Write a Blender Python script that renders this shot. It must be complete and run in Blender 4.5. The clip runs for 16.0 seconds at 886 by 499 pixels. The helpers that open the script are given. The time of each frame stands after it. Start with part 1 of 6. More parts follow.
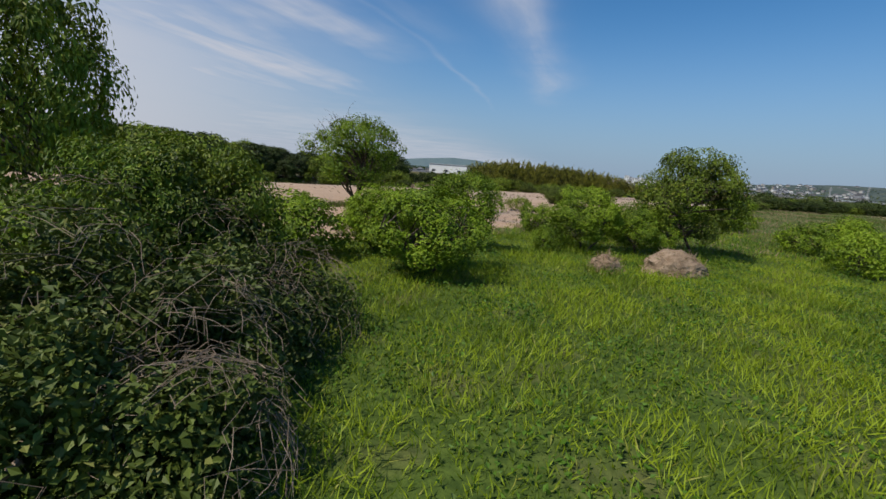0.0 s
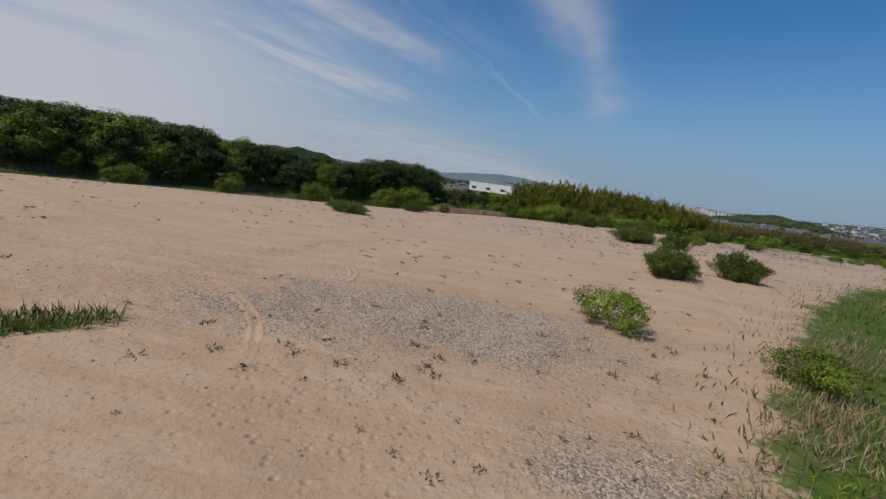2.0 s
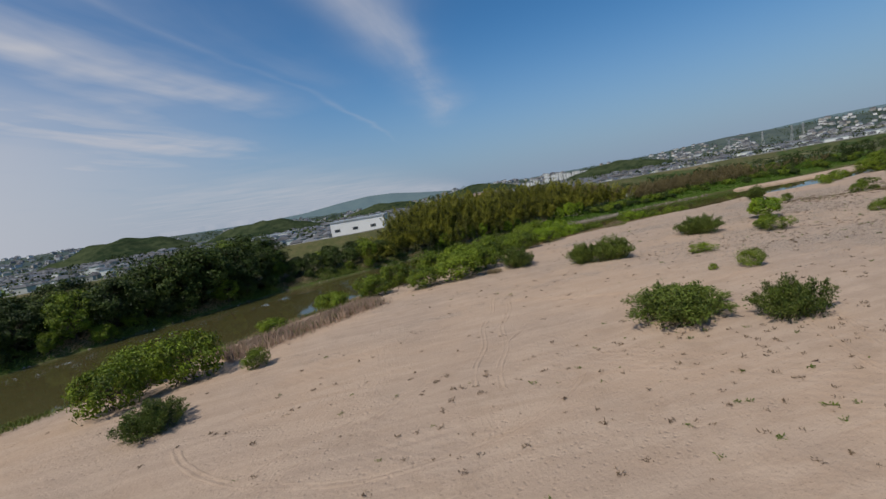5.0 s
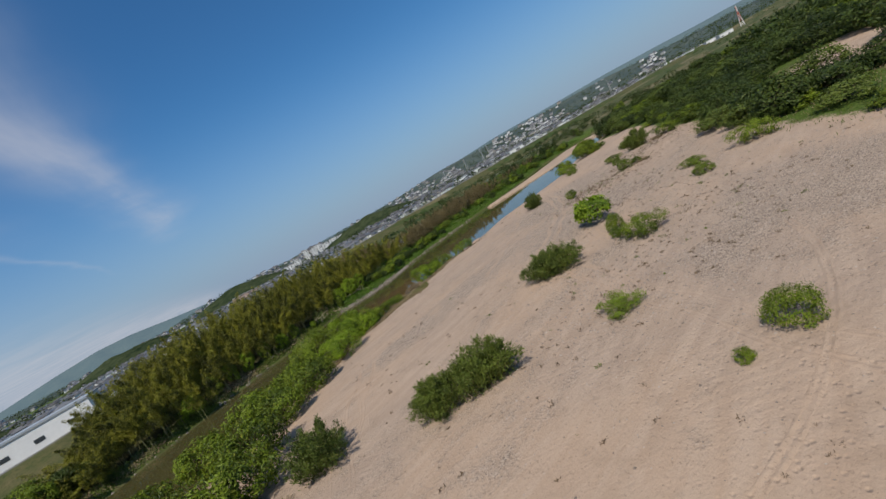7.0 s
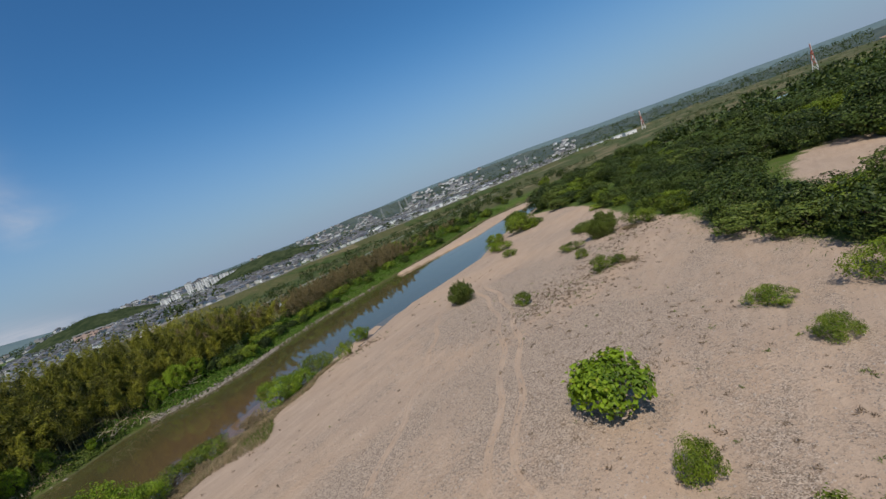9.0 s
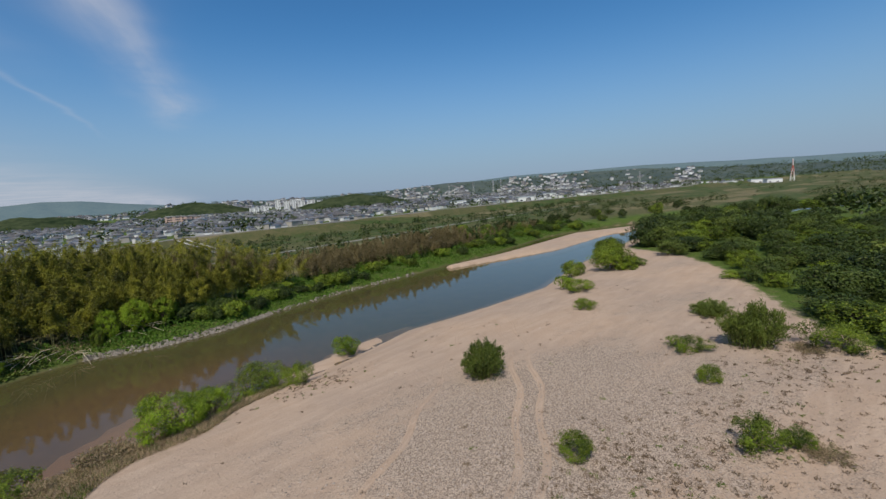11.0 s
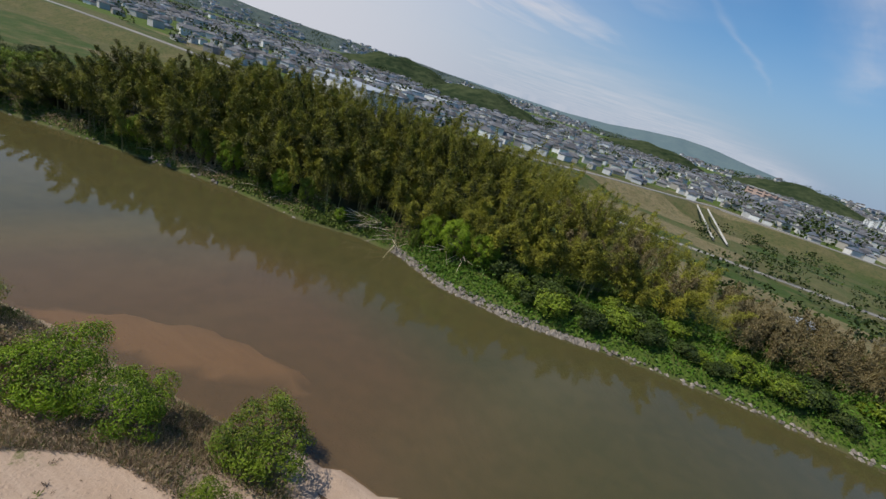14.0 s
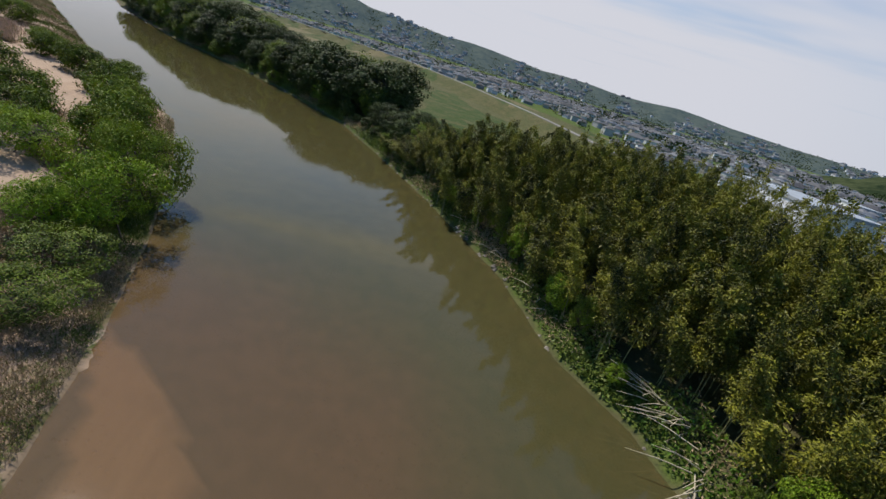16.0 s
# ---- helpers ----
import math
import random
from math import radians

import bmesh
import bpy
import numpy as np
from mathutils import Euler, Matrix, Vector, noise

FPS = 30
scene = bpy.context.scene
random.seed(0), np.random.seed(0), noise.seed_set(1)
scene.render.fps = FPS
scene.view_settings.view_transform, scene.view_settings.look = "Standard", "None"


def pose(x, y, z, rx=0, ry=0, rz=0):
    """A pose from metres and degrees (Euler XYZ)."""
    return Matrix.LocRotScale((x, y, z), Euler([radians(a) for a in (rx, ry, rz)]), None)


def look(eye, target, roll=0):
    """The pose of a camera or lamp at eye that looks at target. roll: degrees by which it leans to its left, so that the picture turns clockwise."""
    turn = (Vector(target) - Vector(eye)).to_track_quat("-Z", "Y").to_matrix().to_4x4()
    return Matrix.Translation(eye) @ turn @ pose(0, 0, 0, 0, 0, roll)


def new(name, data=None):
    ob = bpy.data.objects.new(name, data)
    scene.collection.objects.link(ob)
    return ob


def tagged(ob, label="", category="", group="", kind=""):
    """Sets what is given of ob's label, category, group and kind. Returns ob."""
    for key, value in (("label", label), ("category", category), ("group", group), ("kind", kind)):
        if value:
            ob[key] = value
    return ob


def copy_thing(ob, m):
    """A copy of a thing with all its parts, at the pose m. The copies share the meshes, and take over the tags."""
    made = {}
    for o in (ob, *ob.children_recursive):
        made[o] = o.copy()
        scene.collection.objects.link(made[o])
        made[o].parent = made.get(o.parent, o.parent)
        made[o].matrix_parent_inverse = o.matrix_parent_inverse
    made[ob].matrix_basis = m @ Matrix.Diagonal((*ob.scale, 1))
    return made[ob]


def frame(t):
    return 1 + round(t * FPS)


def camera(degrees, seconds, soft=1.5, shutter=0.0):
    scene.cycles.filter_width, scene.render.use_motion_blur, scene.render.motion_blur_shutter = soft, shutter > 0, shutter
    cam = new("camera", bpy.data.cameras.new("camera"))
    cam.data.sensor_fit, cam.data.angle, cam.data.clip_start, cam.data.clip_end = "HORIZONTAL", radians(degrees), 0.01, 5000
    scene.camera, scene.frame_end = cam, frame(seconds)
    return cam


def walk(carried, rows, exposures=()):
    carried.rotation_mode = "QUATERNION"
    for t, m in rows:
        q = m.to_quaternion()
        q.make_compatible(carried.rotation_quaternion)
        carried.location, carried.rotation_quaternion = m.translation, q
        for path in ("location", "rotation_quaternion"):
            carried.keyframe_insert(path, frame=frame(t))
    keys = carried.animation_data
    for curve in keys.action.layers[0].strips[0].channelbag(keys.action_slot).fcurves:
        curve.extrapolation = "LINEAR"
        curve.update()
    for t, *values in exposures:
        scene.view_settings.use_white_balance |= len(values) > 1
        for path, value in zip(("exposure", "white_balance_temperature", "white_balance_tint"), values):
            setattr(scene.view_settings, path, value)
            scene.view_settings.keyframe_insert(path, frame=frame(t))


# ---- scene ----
cam = camera(90.6, 16.0)
PATH = [
    (0, (0.482, 0.549, 7.955), (0.473, 2.517, 7.599), 4.2),
    (0.5, (2.448, 9.741, 7.991), (2.148, 11.687, 7.64), 10.9),
    (1, (3.45, 18.54, 8.487), (3.139, 20.478, 8.106), 11.3),
    (1.5, (3.568, 26.885, 8.907), (3.334, 28.838, 8.546), 9.4),
    (2, (3.118, 35.123, 9.346), (2.912, 37.088, 9.033), 7.8),
    (2.5, (2.47, 43.549, 9.422), (2.345, 45.533, 9.201), 5.5),
    (3, (2.394, 52.097, 9.765), (2.533, 54.084, 9.589), -2.1),
    (3.2, (2.294, 55.296, 9.972), (2.543, 57.272, 9.796), -5.6),
    (5.3, (6.725, 88.895, 15.946), (7.055, 90.85, 15.687), -10.9),
    (5.5, (7.579, 92.198, 16.225), (8.022, 94.128, 15.944), -14.2),
    (6, (10.36, 100.045, 16.799), (11.196, 101.821, 16.42), -22.6),
    (6.5, (14.304, 107.783, 17.023), (15.381, 109.427, 16.649), -27.1),
    (7, (19.49, 114.64, 17.171), (20.716, 116.195, 16.891), -28.8),
    (7.5, (25.279, 120.619, 17.433), (26.616, 122.088, 17.196), -27.4),
    (8, (31.216, 125.925, 17.761), (32.638, 127.31, 17.513), -24.7),
    (8.5, (37.954, 130.88, 18.206), (39.457, 132.173, 17.942), -22.3),
    (8.7, (40.734, 132.684, 18.326), (42.265, 133.947, 18.078), -21.6),
    (10.8, (63.556, 145.61, 19.162), (64.959, 147.009, 18.889), -7.4),
    (11, (66.674, 147.194, 19.281), (67.978, 148.688, 19.02), -3.8),
    (11.5, (74.074, 151.373, 19.621), (75.115, 153.057, 19.338), 2.5),
    (12, (80.652, 156.107, 19.937), (81.323, 157.962, 19.61), 6.1),
    (12.5, (86.117, 161.704, 20.247), (86.438, 163.638, 19.853), 10.4),
    (13, (90.368, 167.93, 20.607), (90.314, 169.867, 20.113), 14.9),
    (13.5, (93.022, 174.496, 20.81), (92.629, 176.364, 20.215), 16.9),
    (14, (94.289, 181.253, 20.979), (93.542, 182.972, 20.28), 17.6),
    (14.5, (94.035, 187.99, 20.675), (92.878, 189.436, 19.919), 18.2),
    (15, (91.874, 194.266, 20.094), (90.463, 195.41, 19.259), 20.9),
    (15.5, (88.159, 199.913, 19.395), (86.519, 200.679, 18.545), 20.2),
    (16, (83.271, 205.93, 18.428), (81.471, 206.299, 17.64), 16.9),
]
EXPOSURES = [(0, -0.05), (1, 0.15), (1.5, -0.22), (2, -0.3), (3, -0.4), (5.5, -0.2), (8.5, -0.12), (12, -0.05), (16, 0.12)]
walk(cam, [(t, look(eye, target, roll)) for t, eye, target, roll in PATH], EXPOSURES)

# ---- sky, sun and exposure ----
SUN_AZIMUTH, SUN_HEIGHT = -126.0, 54.0          # degrees clockwise from +y, degrees up
away = Vector((math.sin(radians(SUN_AZIMUTH)) * math.cos(radians(SUN_HEIGHT)),
               math.cos(radians(SUN_AZIMUTH)) * math.cos(radians(SUN_HEIGHT)), math.sin(radians(SUN_HEIGHT))))
sun = new("sun", bpy.data.lights.new("sun", "SUN"))
sun.data.energy, sun.data.angle, sun.data.color = 4.4, radians(0.6), (1.0, 0.94, 0.84)
sun.matrix_world = look(away * 300, (0, 0, 0))

world = bpy.data.worlds.new("world")
scene.world = world
world.use_nodes = True


class Nodes:
    """Short hand for building a node tree."""

    def __init__(self, tree):
        self.tree = tree
        tree.nodes.clear()

    def add(self, kind, inputs=None, **settings):
        node = self.tree.nodes.new(kind)
        s = settings
        if "operation" in s:
            node.operation = s["operation"]
        if "use_clamp" in s:
            node.use_clamp = s["use_clamp"]
        if "data_type" in s:
            node.data_type = s["data_type"]
        if "interpolation_type" in s:
            node.interpolation_type = s["interpolation_type"]
        if "noise_dimensions" in s:
            node.noise_dimensions = s["noise_dimensions"]
        if "layer_name" in s:
            node.layer_name = s["layer_name"]
        if "bands_direction" in s:
            node.bands_direction = s["bands_direction"]
        if "distance" in s:
            node.distance = s["distance"]
        for key, value in (inputs or {}).items():
            socket = node.inputs[key]
            if isinstance(value, bpy.types.NodeSocket):
                self.tree.links.new(value, socket)
            else:
                socket.default_value = value
        return node

    def math(self, operation, a, b=0.0, clamp=False):
        return self.add("ShaderNodeMath", {0: a, 1: b}, operation=operation, use_clamp=clamp).outputs[0]

    def mix(self, share, a, b):
        node = self.add("ShaderNodeMix", data_type="RGBA")
        for socket, value in ((node.inputs[0], share), (node.inputs[6], a), (node.inputs[7], b)):
            if isinstance(value, bpy.types.NodeSocket):
                self.tree.links.new(value, socket)
            else:
                socket.default_value = value
        return node.outputs[2]

    def noise(self, vector, scale, detail=3.0, rough=0.55, distort=0.0):
        return self.add("ShaderNodeTexNoise", {"Vector": vector, "Scale": scale, "Detail": detail, "Roughness": rough, "Distortion": distort}).outputs[0]

    def span(self, value, low, high, to_low=0.0, to_high=1.0):
        return self.add("ShaderNodeMapRange", {0: value, 1: low, 2: high, 3: to_low, 4: to_high}, interpolation_type="SMOOTHSTEP").outputs[0]


def build_sky():
    n = Nodes(world.node_tree)
    sky = n.add("ShaderNodeTexSky")
    sky.sky_type, sky.sun_disc = "NISHITA", False
    sky.sun_elevation, sky.sun_rotation = radians(SUN_HEIGHT), radians(SUN_AZIMUTH)
    sky.altitude, sky.air_density, sky.dust_density, sky.ozone_density = 30, 1.0, 0.4, 2.0
    way = n.add("ShaderNodeTexCoord").outputs["Generated"]
    part3 = n.add("ShaderNodeSeparateXYZ", {0: way})
    x, y, z = part3.outputs
    up = n.math("MAXIMUM", z, 0.02)
    px, py = n.math("DIVIDE", x, up), n.math("DIVIDE", y, up)
    flat = n.add("ShaderNodeCombineXYZ", {0: px, 1: py, 2: 0.0}).outputs[0]
    # streaks run along (0.29, 1) on the cloud layer
    across = n.math("SUBTRACT", px, n.math("MULTIPLY", py, 0.29))
    along = n.math("ADD", py, n.math("MULTIPLY", px, 0.29))
    wob = n.noise(n.add("ShaderNodeCombineXYZ", {0: n.math("MULTIPLY", along, 0.35), 1: n.math("MULTIPLY", across, 0.6), 2: 3.0}).outputs[0], 1.0, 3.0)
    u = n.math("ADD", across, n.math("MULTIPLY", n.math("SUBTRACT", wob, 0.5), 0.8))
    total = None
    for middle, width, strength, end in ((-3.4, 0.55, 0.95, 7.5), (-2.08, 0.34, 0.9, 4.8), (-0.5, 0.22, 0.62, 7.5), (-2.75, 0.6, 0.4, 4.5), (-1.5, 0.45, 0.22, 4.6), (-1.48, 0.035, 0.18, 8.5), (-4.6, 0.6, 0.75, 8.0), (-6.2, 0.9, 0.7, 12.0)):
        d = n.math("DIVIDE", n.math("SUBTRACT", u, middle), width)
        band = n.math("MULTIPLY", n.math("EXPONENT", n.math("MULTIPLY", n.math("MULTIPLY", d, d), -1.0)), strength)
        band = n.math("MULTIPLY", band, n.span(along, end, end * 0.6))
        total = band if total is None else n.math("ADD", total, band)
    thread = n.noise(n.add("ShaderNodeCombineXYZ", {0: n.math("MULTIPLY", u, 1.7), 1: n.math("MULTIPLY", along, 0.35), 2: 0.0}).outputs[0], 1.0, 6.0, 0.55, 0.2)
    patch = n.noise(flat, 0.55, 4.0, 0.6)
    cloud = n.math("MULTIPLY", n.math("MULTIPLY", total, 1.2), n.span(thread, 0.2, 0.75, 0.15, 1.0))
    cloud = n.math("MULTIPLY", cloud, n.span(patch, 0.25, 0.62, 0.25, 1.0))
    veil = n.math("MULTIPLY", n.span(across, -1.5, -7.0), n.span(patch, 0.2, 0.75, 0.35, 0.8))
    low = n.math("POWER", n.span(z, 0.40, -0.02), 1.5)           # haze towards the horizon
    west = n.span(n.math("ADD", n.math("MULTIPLY", x, -0.95), n.math("MULTIPLY", y, 0.05)), 0.05, 0.85, 0.0, 1.0)
    west = n.math("MULTIPLY", west, n.span(n.math("ADD", z, n.math("MULTIPLY", n.math("SUBTRACT", wob, 0.5), 0.5)), 0.48, 0.12))
    cloud = n.math("MAXIMUM", n.math("MAXIMUM", cloud, n.math("MULTIPLY", veil, 0.8)), west, clamp=True)
    tint = n.add("ShaderNodeHueSaturation", {"Saturation": 1.2, "Value": 0.86, "Color": sky.outputs[0]}).outputs[0]
    tint = n.add("ShaderNodeVectorMath", {0: tint, 1: (0.76, 1.18, 1.36)}, operation="MULTIPLY").outputs[0]
    colour = n.mix(n.math("MULTIPLY", low, 0.94), tint, (2.75, 3.55, 5.0, 1))
    colour = n.mix(cloud, colour, (5.9, 6.0, 6.6, 1))
    back = n.add("ShaderNodeBackground", {"Color": colour, "Strength": 0.10})
    n.add("ShaderNodeOutputWorld", {"Surface": back.outputs[0]})


build_sky()


# ---- materials ----
def coords(n):
    return n.add("ShaderNodeNewGeometry").outputs["Position"]


def finish(m, n, colour, rough=0.9, bump=None, strength=0.3, distance=0.02, metal=0.0, translucent=0.0, specular=0.3):
    ins = {"Base Color": colour, "Roughness": rough, "Metallic": metal, "Specular IOR Level": specular}
    if bump is not None:
        ins["Normal"] = n.add("ShaderNodeBump", {"Height": bump, "Strength": strength, "Distance": distance}).outputs[0]
    shader = n.add("ShaderNodeBsdfPrincipled", ins).outputs[0]
    if translucent:
        glow = n.add("ShaderNodeBsdfTranslucent", {"Color": colour}).outputs[0]
        shader = n.add("ShaderNodeMixShader", {0: translucent, 1: shader, 2: glow}).outputs[0]
    n.add("ShaderNodeOutputMaterial", {"Surface": shader})
    return m


def start(name):
    m = bpy.data.materials.new(name)
    m.use_nodes = True
    return m, Nodes(m.node_tree)


def plain(name, a, b, scale=2.0, fine=25.0, rough=0.9, strength=0.3, distance=0.02, metal=0.0, island=0.0, specular=0.3):
    """A surface that varies between two colours at two scales."""
    m, n = start(name)
    p = n.add("ShaderNodeTexCoord").outputs["Object"]
    big, small = n.noise(p, scale), n.noise(p, fine, 4.0)
    share = n.span(n.math("ADD", n.math("MULTIPLY", big, 0.65), n.math("MULTIPLY", small, 0.35)), 0.32, 0.68)
    if island:
        r = n.add("ShaderNodeNewGeometry").outputs["Random Per Island"]
        share = n.math("ADD", n.math("MULTIPLY", share, 1 - island), n.math("MULTIPLY", r, island))
    return finish(m, n, n.mix(share, (*a, 1), (*b, 1)), rough, small, strength, distance, metal, 0, specular)


def leafage(name, dark, light, odd, odd_share=0.06, translucent=0.18, rough=0.55, spread=0.5, patch=0.35):
    """Leaves: each its own tone, with whole plants and boughs lighter or darker."""
    m, n = start(name)
    r = n.add("ShaderNodeNewGeometry").outputs["Random Per Island"]
    o = n.add("ShaderNodeObjectInfo").outputs["Random"]
    big = n.noise(coords(n), 0.45, 2.0)
    tone = n.math("ADD", n.math("MULTIPLY", r, spread), n.math("ADD", n.math("MULTIPLY", o, 0.28), n.math("MULTIPLY", n.span(big, 0.3, 0.7), patch)))
    colour = n.mix(n.span(tone, 0.05, 0.86), (*dark, 1), (*light, 1))
    pick = n.add("ShaderNodeTexWhiteNoise", {"W": r}, noise_dimensions="1D").outputs[0]
    colour = n.mix(n.math("LESS_THAN", pick, odd_share), colour, (*odd, 1))
    return finish(m, n, colour, rough, translucent=translucent, specular=0.25)


TREE_GREEN = leafage("tree_leaf", (0.024, 0.042, 0.005), (0.190, 0.255, 0.018), (0.210, 0.225, 0.030), 0.05, 0.18, spread=0.35)
DARK_GREEN = leafage("dark_leaf", (0.012, 0.024, 0.005), (0.066, 0.096, 0.014), (0.10, 0.12, 0.025), translucent=0.12, spread=0.3)
BRIGHT_GREEN = leafage("bright_leaf", (0.052, 0.096, 0.006), (0.245, 0.350, 0.018), (0.260, 0.300, 0.030), 0.06, 0.22, spread=0.35)
WILLOW_GREEN = leafage("willow_leaf", (0.036, 0.056, 0.009), (0.130, 0.168, 0.026), (0.17, 0.18, 0.045), translucent=0.14, spread=0.35)
BAMBOO_GREEN = leafage("bamboo_leaf", (0.014, 0.022, 0.004), (0.292, 0.280, 0.027), (0.22, 0.19, 0.05), 0.03, 0.08, spread=0.25)
BAMBOO_TAN = leafage("bamboo_dry_leaf", (0.055, 0.046, 0.016), (0.225, 0.175, 0.075), (0.27, 0.21, 0.11), 0.2, spread=0.35)
GRASS_GREEN = leafage("grass_blade", (0.055, 0.104, 0.005), (0.238, 0.309, 0.013), (0.245, 0.252, 0.042), 0.06, spread=0.3, patch=0.6)
WEED_GREEN = leafage("weed_leaf", (0.029, 0.067, 0.006), (0.086, 0.169, 0.013), (0.102, 0.147, 0.032))
DRY_STRAW = leafage("dry_straw", (0.145, 0.104, 0.058), (0.360, 0.270, 0.160), (0.10, 0.12, 0.03), 0.16, 0.15, 0.8)
DEAD_TWIG = plain("dead_twig", (0.12, 0.085, 0.058), (0.32, 0.245, 0.175), 3, 40, 0.9, 0.4, 0.01, island=0.5)
BARK = plain("bark", (0.045, 0.035, 0.025), (0.13, 0.10, 0.075), 3, 30, 0.95, 0.6, 0.03)
PALE_BARK = plain("pale_bark", (0.24, 0.21, 0.17), (0.46, 0.42, 0.36), 5, 40, 0.9, 0.4, 0.02)
CULM = plain("bamboo_culm", (0.10, 0.11, 0.035), (0.25, 0.23, 0.10), 2, 20, 0.5, 0.1, 0.01, island=0.6)
DEAD_CULM = plain("dead_bamboo_culm", (0.30, 0.24, 0.15), (0.55, 0.48, 0.36), 2, 20, 0.7, 0.2, 0.01, island=0.6)
ROCK = plain("bank_rock", (0.095, 0.080, 0.064), (0.29, 0.25, 0.205), 1.5, 12, 0.9, 0.5, 0.05, island=0.6)
PEBBLE = plain("pebble", (0.14, 0.108, 0.086), (0.42, 0.345, 0.285), 3, 20, 0.85, 0.3, 0.01, island=0.85)
CONCRETE = plain("concrete", (0.300, 0.292, 0.269), (0.442, 0.427, 0.395), 0.15, 2, 0.9, 0.2, 0.02)
ASPHALT_PALE = plain("levee_road", (0.17, 0.16, 0.145), (0.25, 0.235, 0.21), 0.05, 2, 0.95, 0.1, 0.01)
SOIL = plain("dry_soil", (0.158, 0.103, 0.063), (0.332, 0.245, 0.166), 1.5, 14, 0.95, 0.7, 0.06)


def wall_paint(name, tones, windows=False):
    """House walls: each house its own tone, with slight streaks."""
    m, n = start(name)
    r = n.add("ShaderNodeObjectInfo").outputs["Random"]
    i = n.add("ShaderNodeNewGeometry").outputs["Random Per Island"]
    pick = n.add("ShaderNodeTexWhiteNoise", {"W": n.math("ADD", r, i)}, noise_dimensions="1D").outputs[0]
    ramp = n.add("ShaderNodeValToRGB", {0: pick})
    ramp.color_ramp.interpolation = "CONSTANT"
    while len(ramp.color_ramp.elements) < len(tones):
        ramp.color_ramp.elements.new(0.5)
    for k, tone in enumerate(tones):
        ramp.color_ramp.elements[k].position = k / len(tones)
        ramp.color_ramp.elements[k].color = (*tone, 1)
    streak = n.noise(coords(n), 0.8, 4.0)
    colour = n.mix(n.span(streak, 0.3, 0.8, 0.0, 0.25), ramp.outputs[0], (0.25, 0.24, 0.22, 1))
    return finish(m, n, colour, 0.8, streak, 0.05, 0.02)


HOUSE_WALL = wall_paint("house_wall", [(0.52, 0.52, 0.51), (0.72, 0.72, 0.71), (0.36, 0.33, 0.29), (0.44, 0.43, 0.41), (0.62, 0.61, 0.60), (0.24, 0.235, 0.23)])
HOUSE_ROOF = wall_paint("house_roof", [(0.059, 0.059, 0.063), (0.087, 0.087, 0.095), (0.126, 0.126, 0.134), (0.047, 0.047, 0.055), (0.075, 0.070, 0.072), (0.150, 0.155, 0.170), (0.071, 0.087, 0.118)])
WHITE_WALL = plain("white_wall", (0.636, 0.636, 0.627), (0.727, 0.727, 0.718), 0.05, 1.0, 0.7, 0.05)
PALE_ROOF = plain("pale_metal_roof", (0.27, 0.30, 0.33), (0.36, 0.38, 0.40), 0.05, 1.0, 0.45, 0.05, metal=0.0)
WINDOW_DARK = plain("dark_window", (0.03, 0.035, 0.04), (0.06, 0.07, 0.08), 0.2, 2, 0.15, 0.0, specular=0.5)
PINK_WALL = plain("pink_wall", (0.490, 0.332, 0.261), (0.553, 0.395, 0.324), 0.05, 1.0, 0.8, 0.05)
STEEL = plain("galvanised_steel", (0.300, 0.306, 0.312), (0.396, 0.402, 0.408), 0.3, 3, 0.5, 0.05, metal=0.3)
RED_PAINT = plain("red_paint", (0.42, 0.09, 0.06), (0.52, 0.13, 0.09), 0.3, 3, 0.6, 0.05)


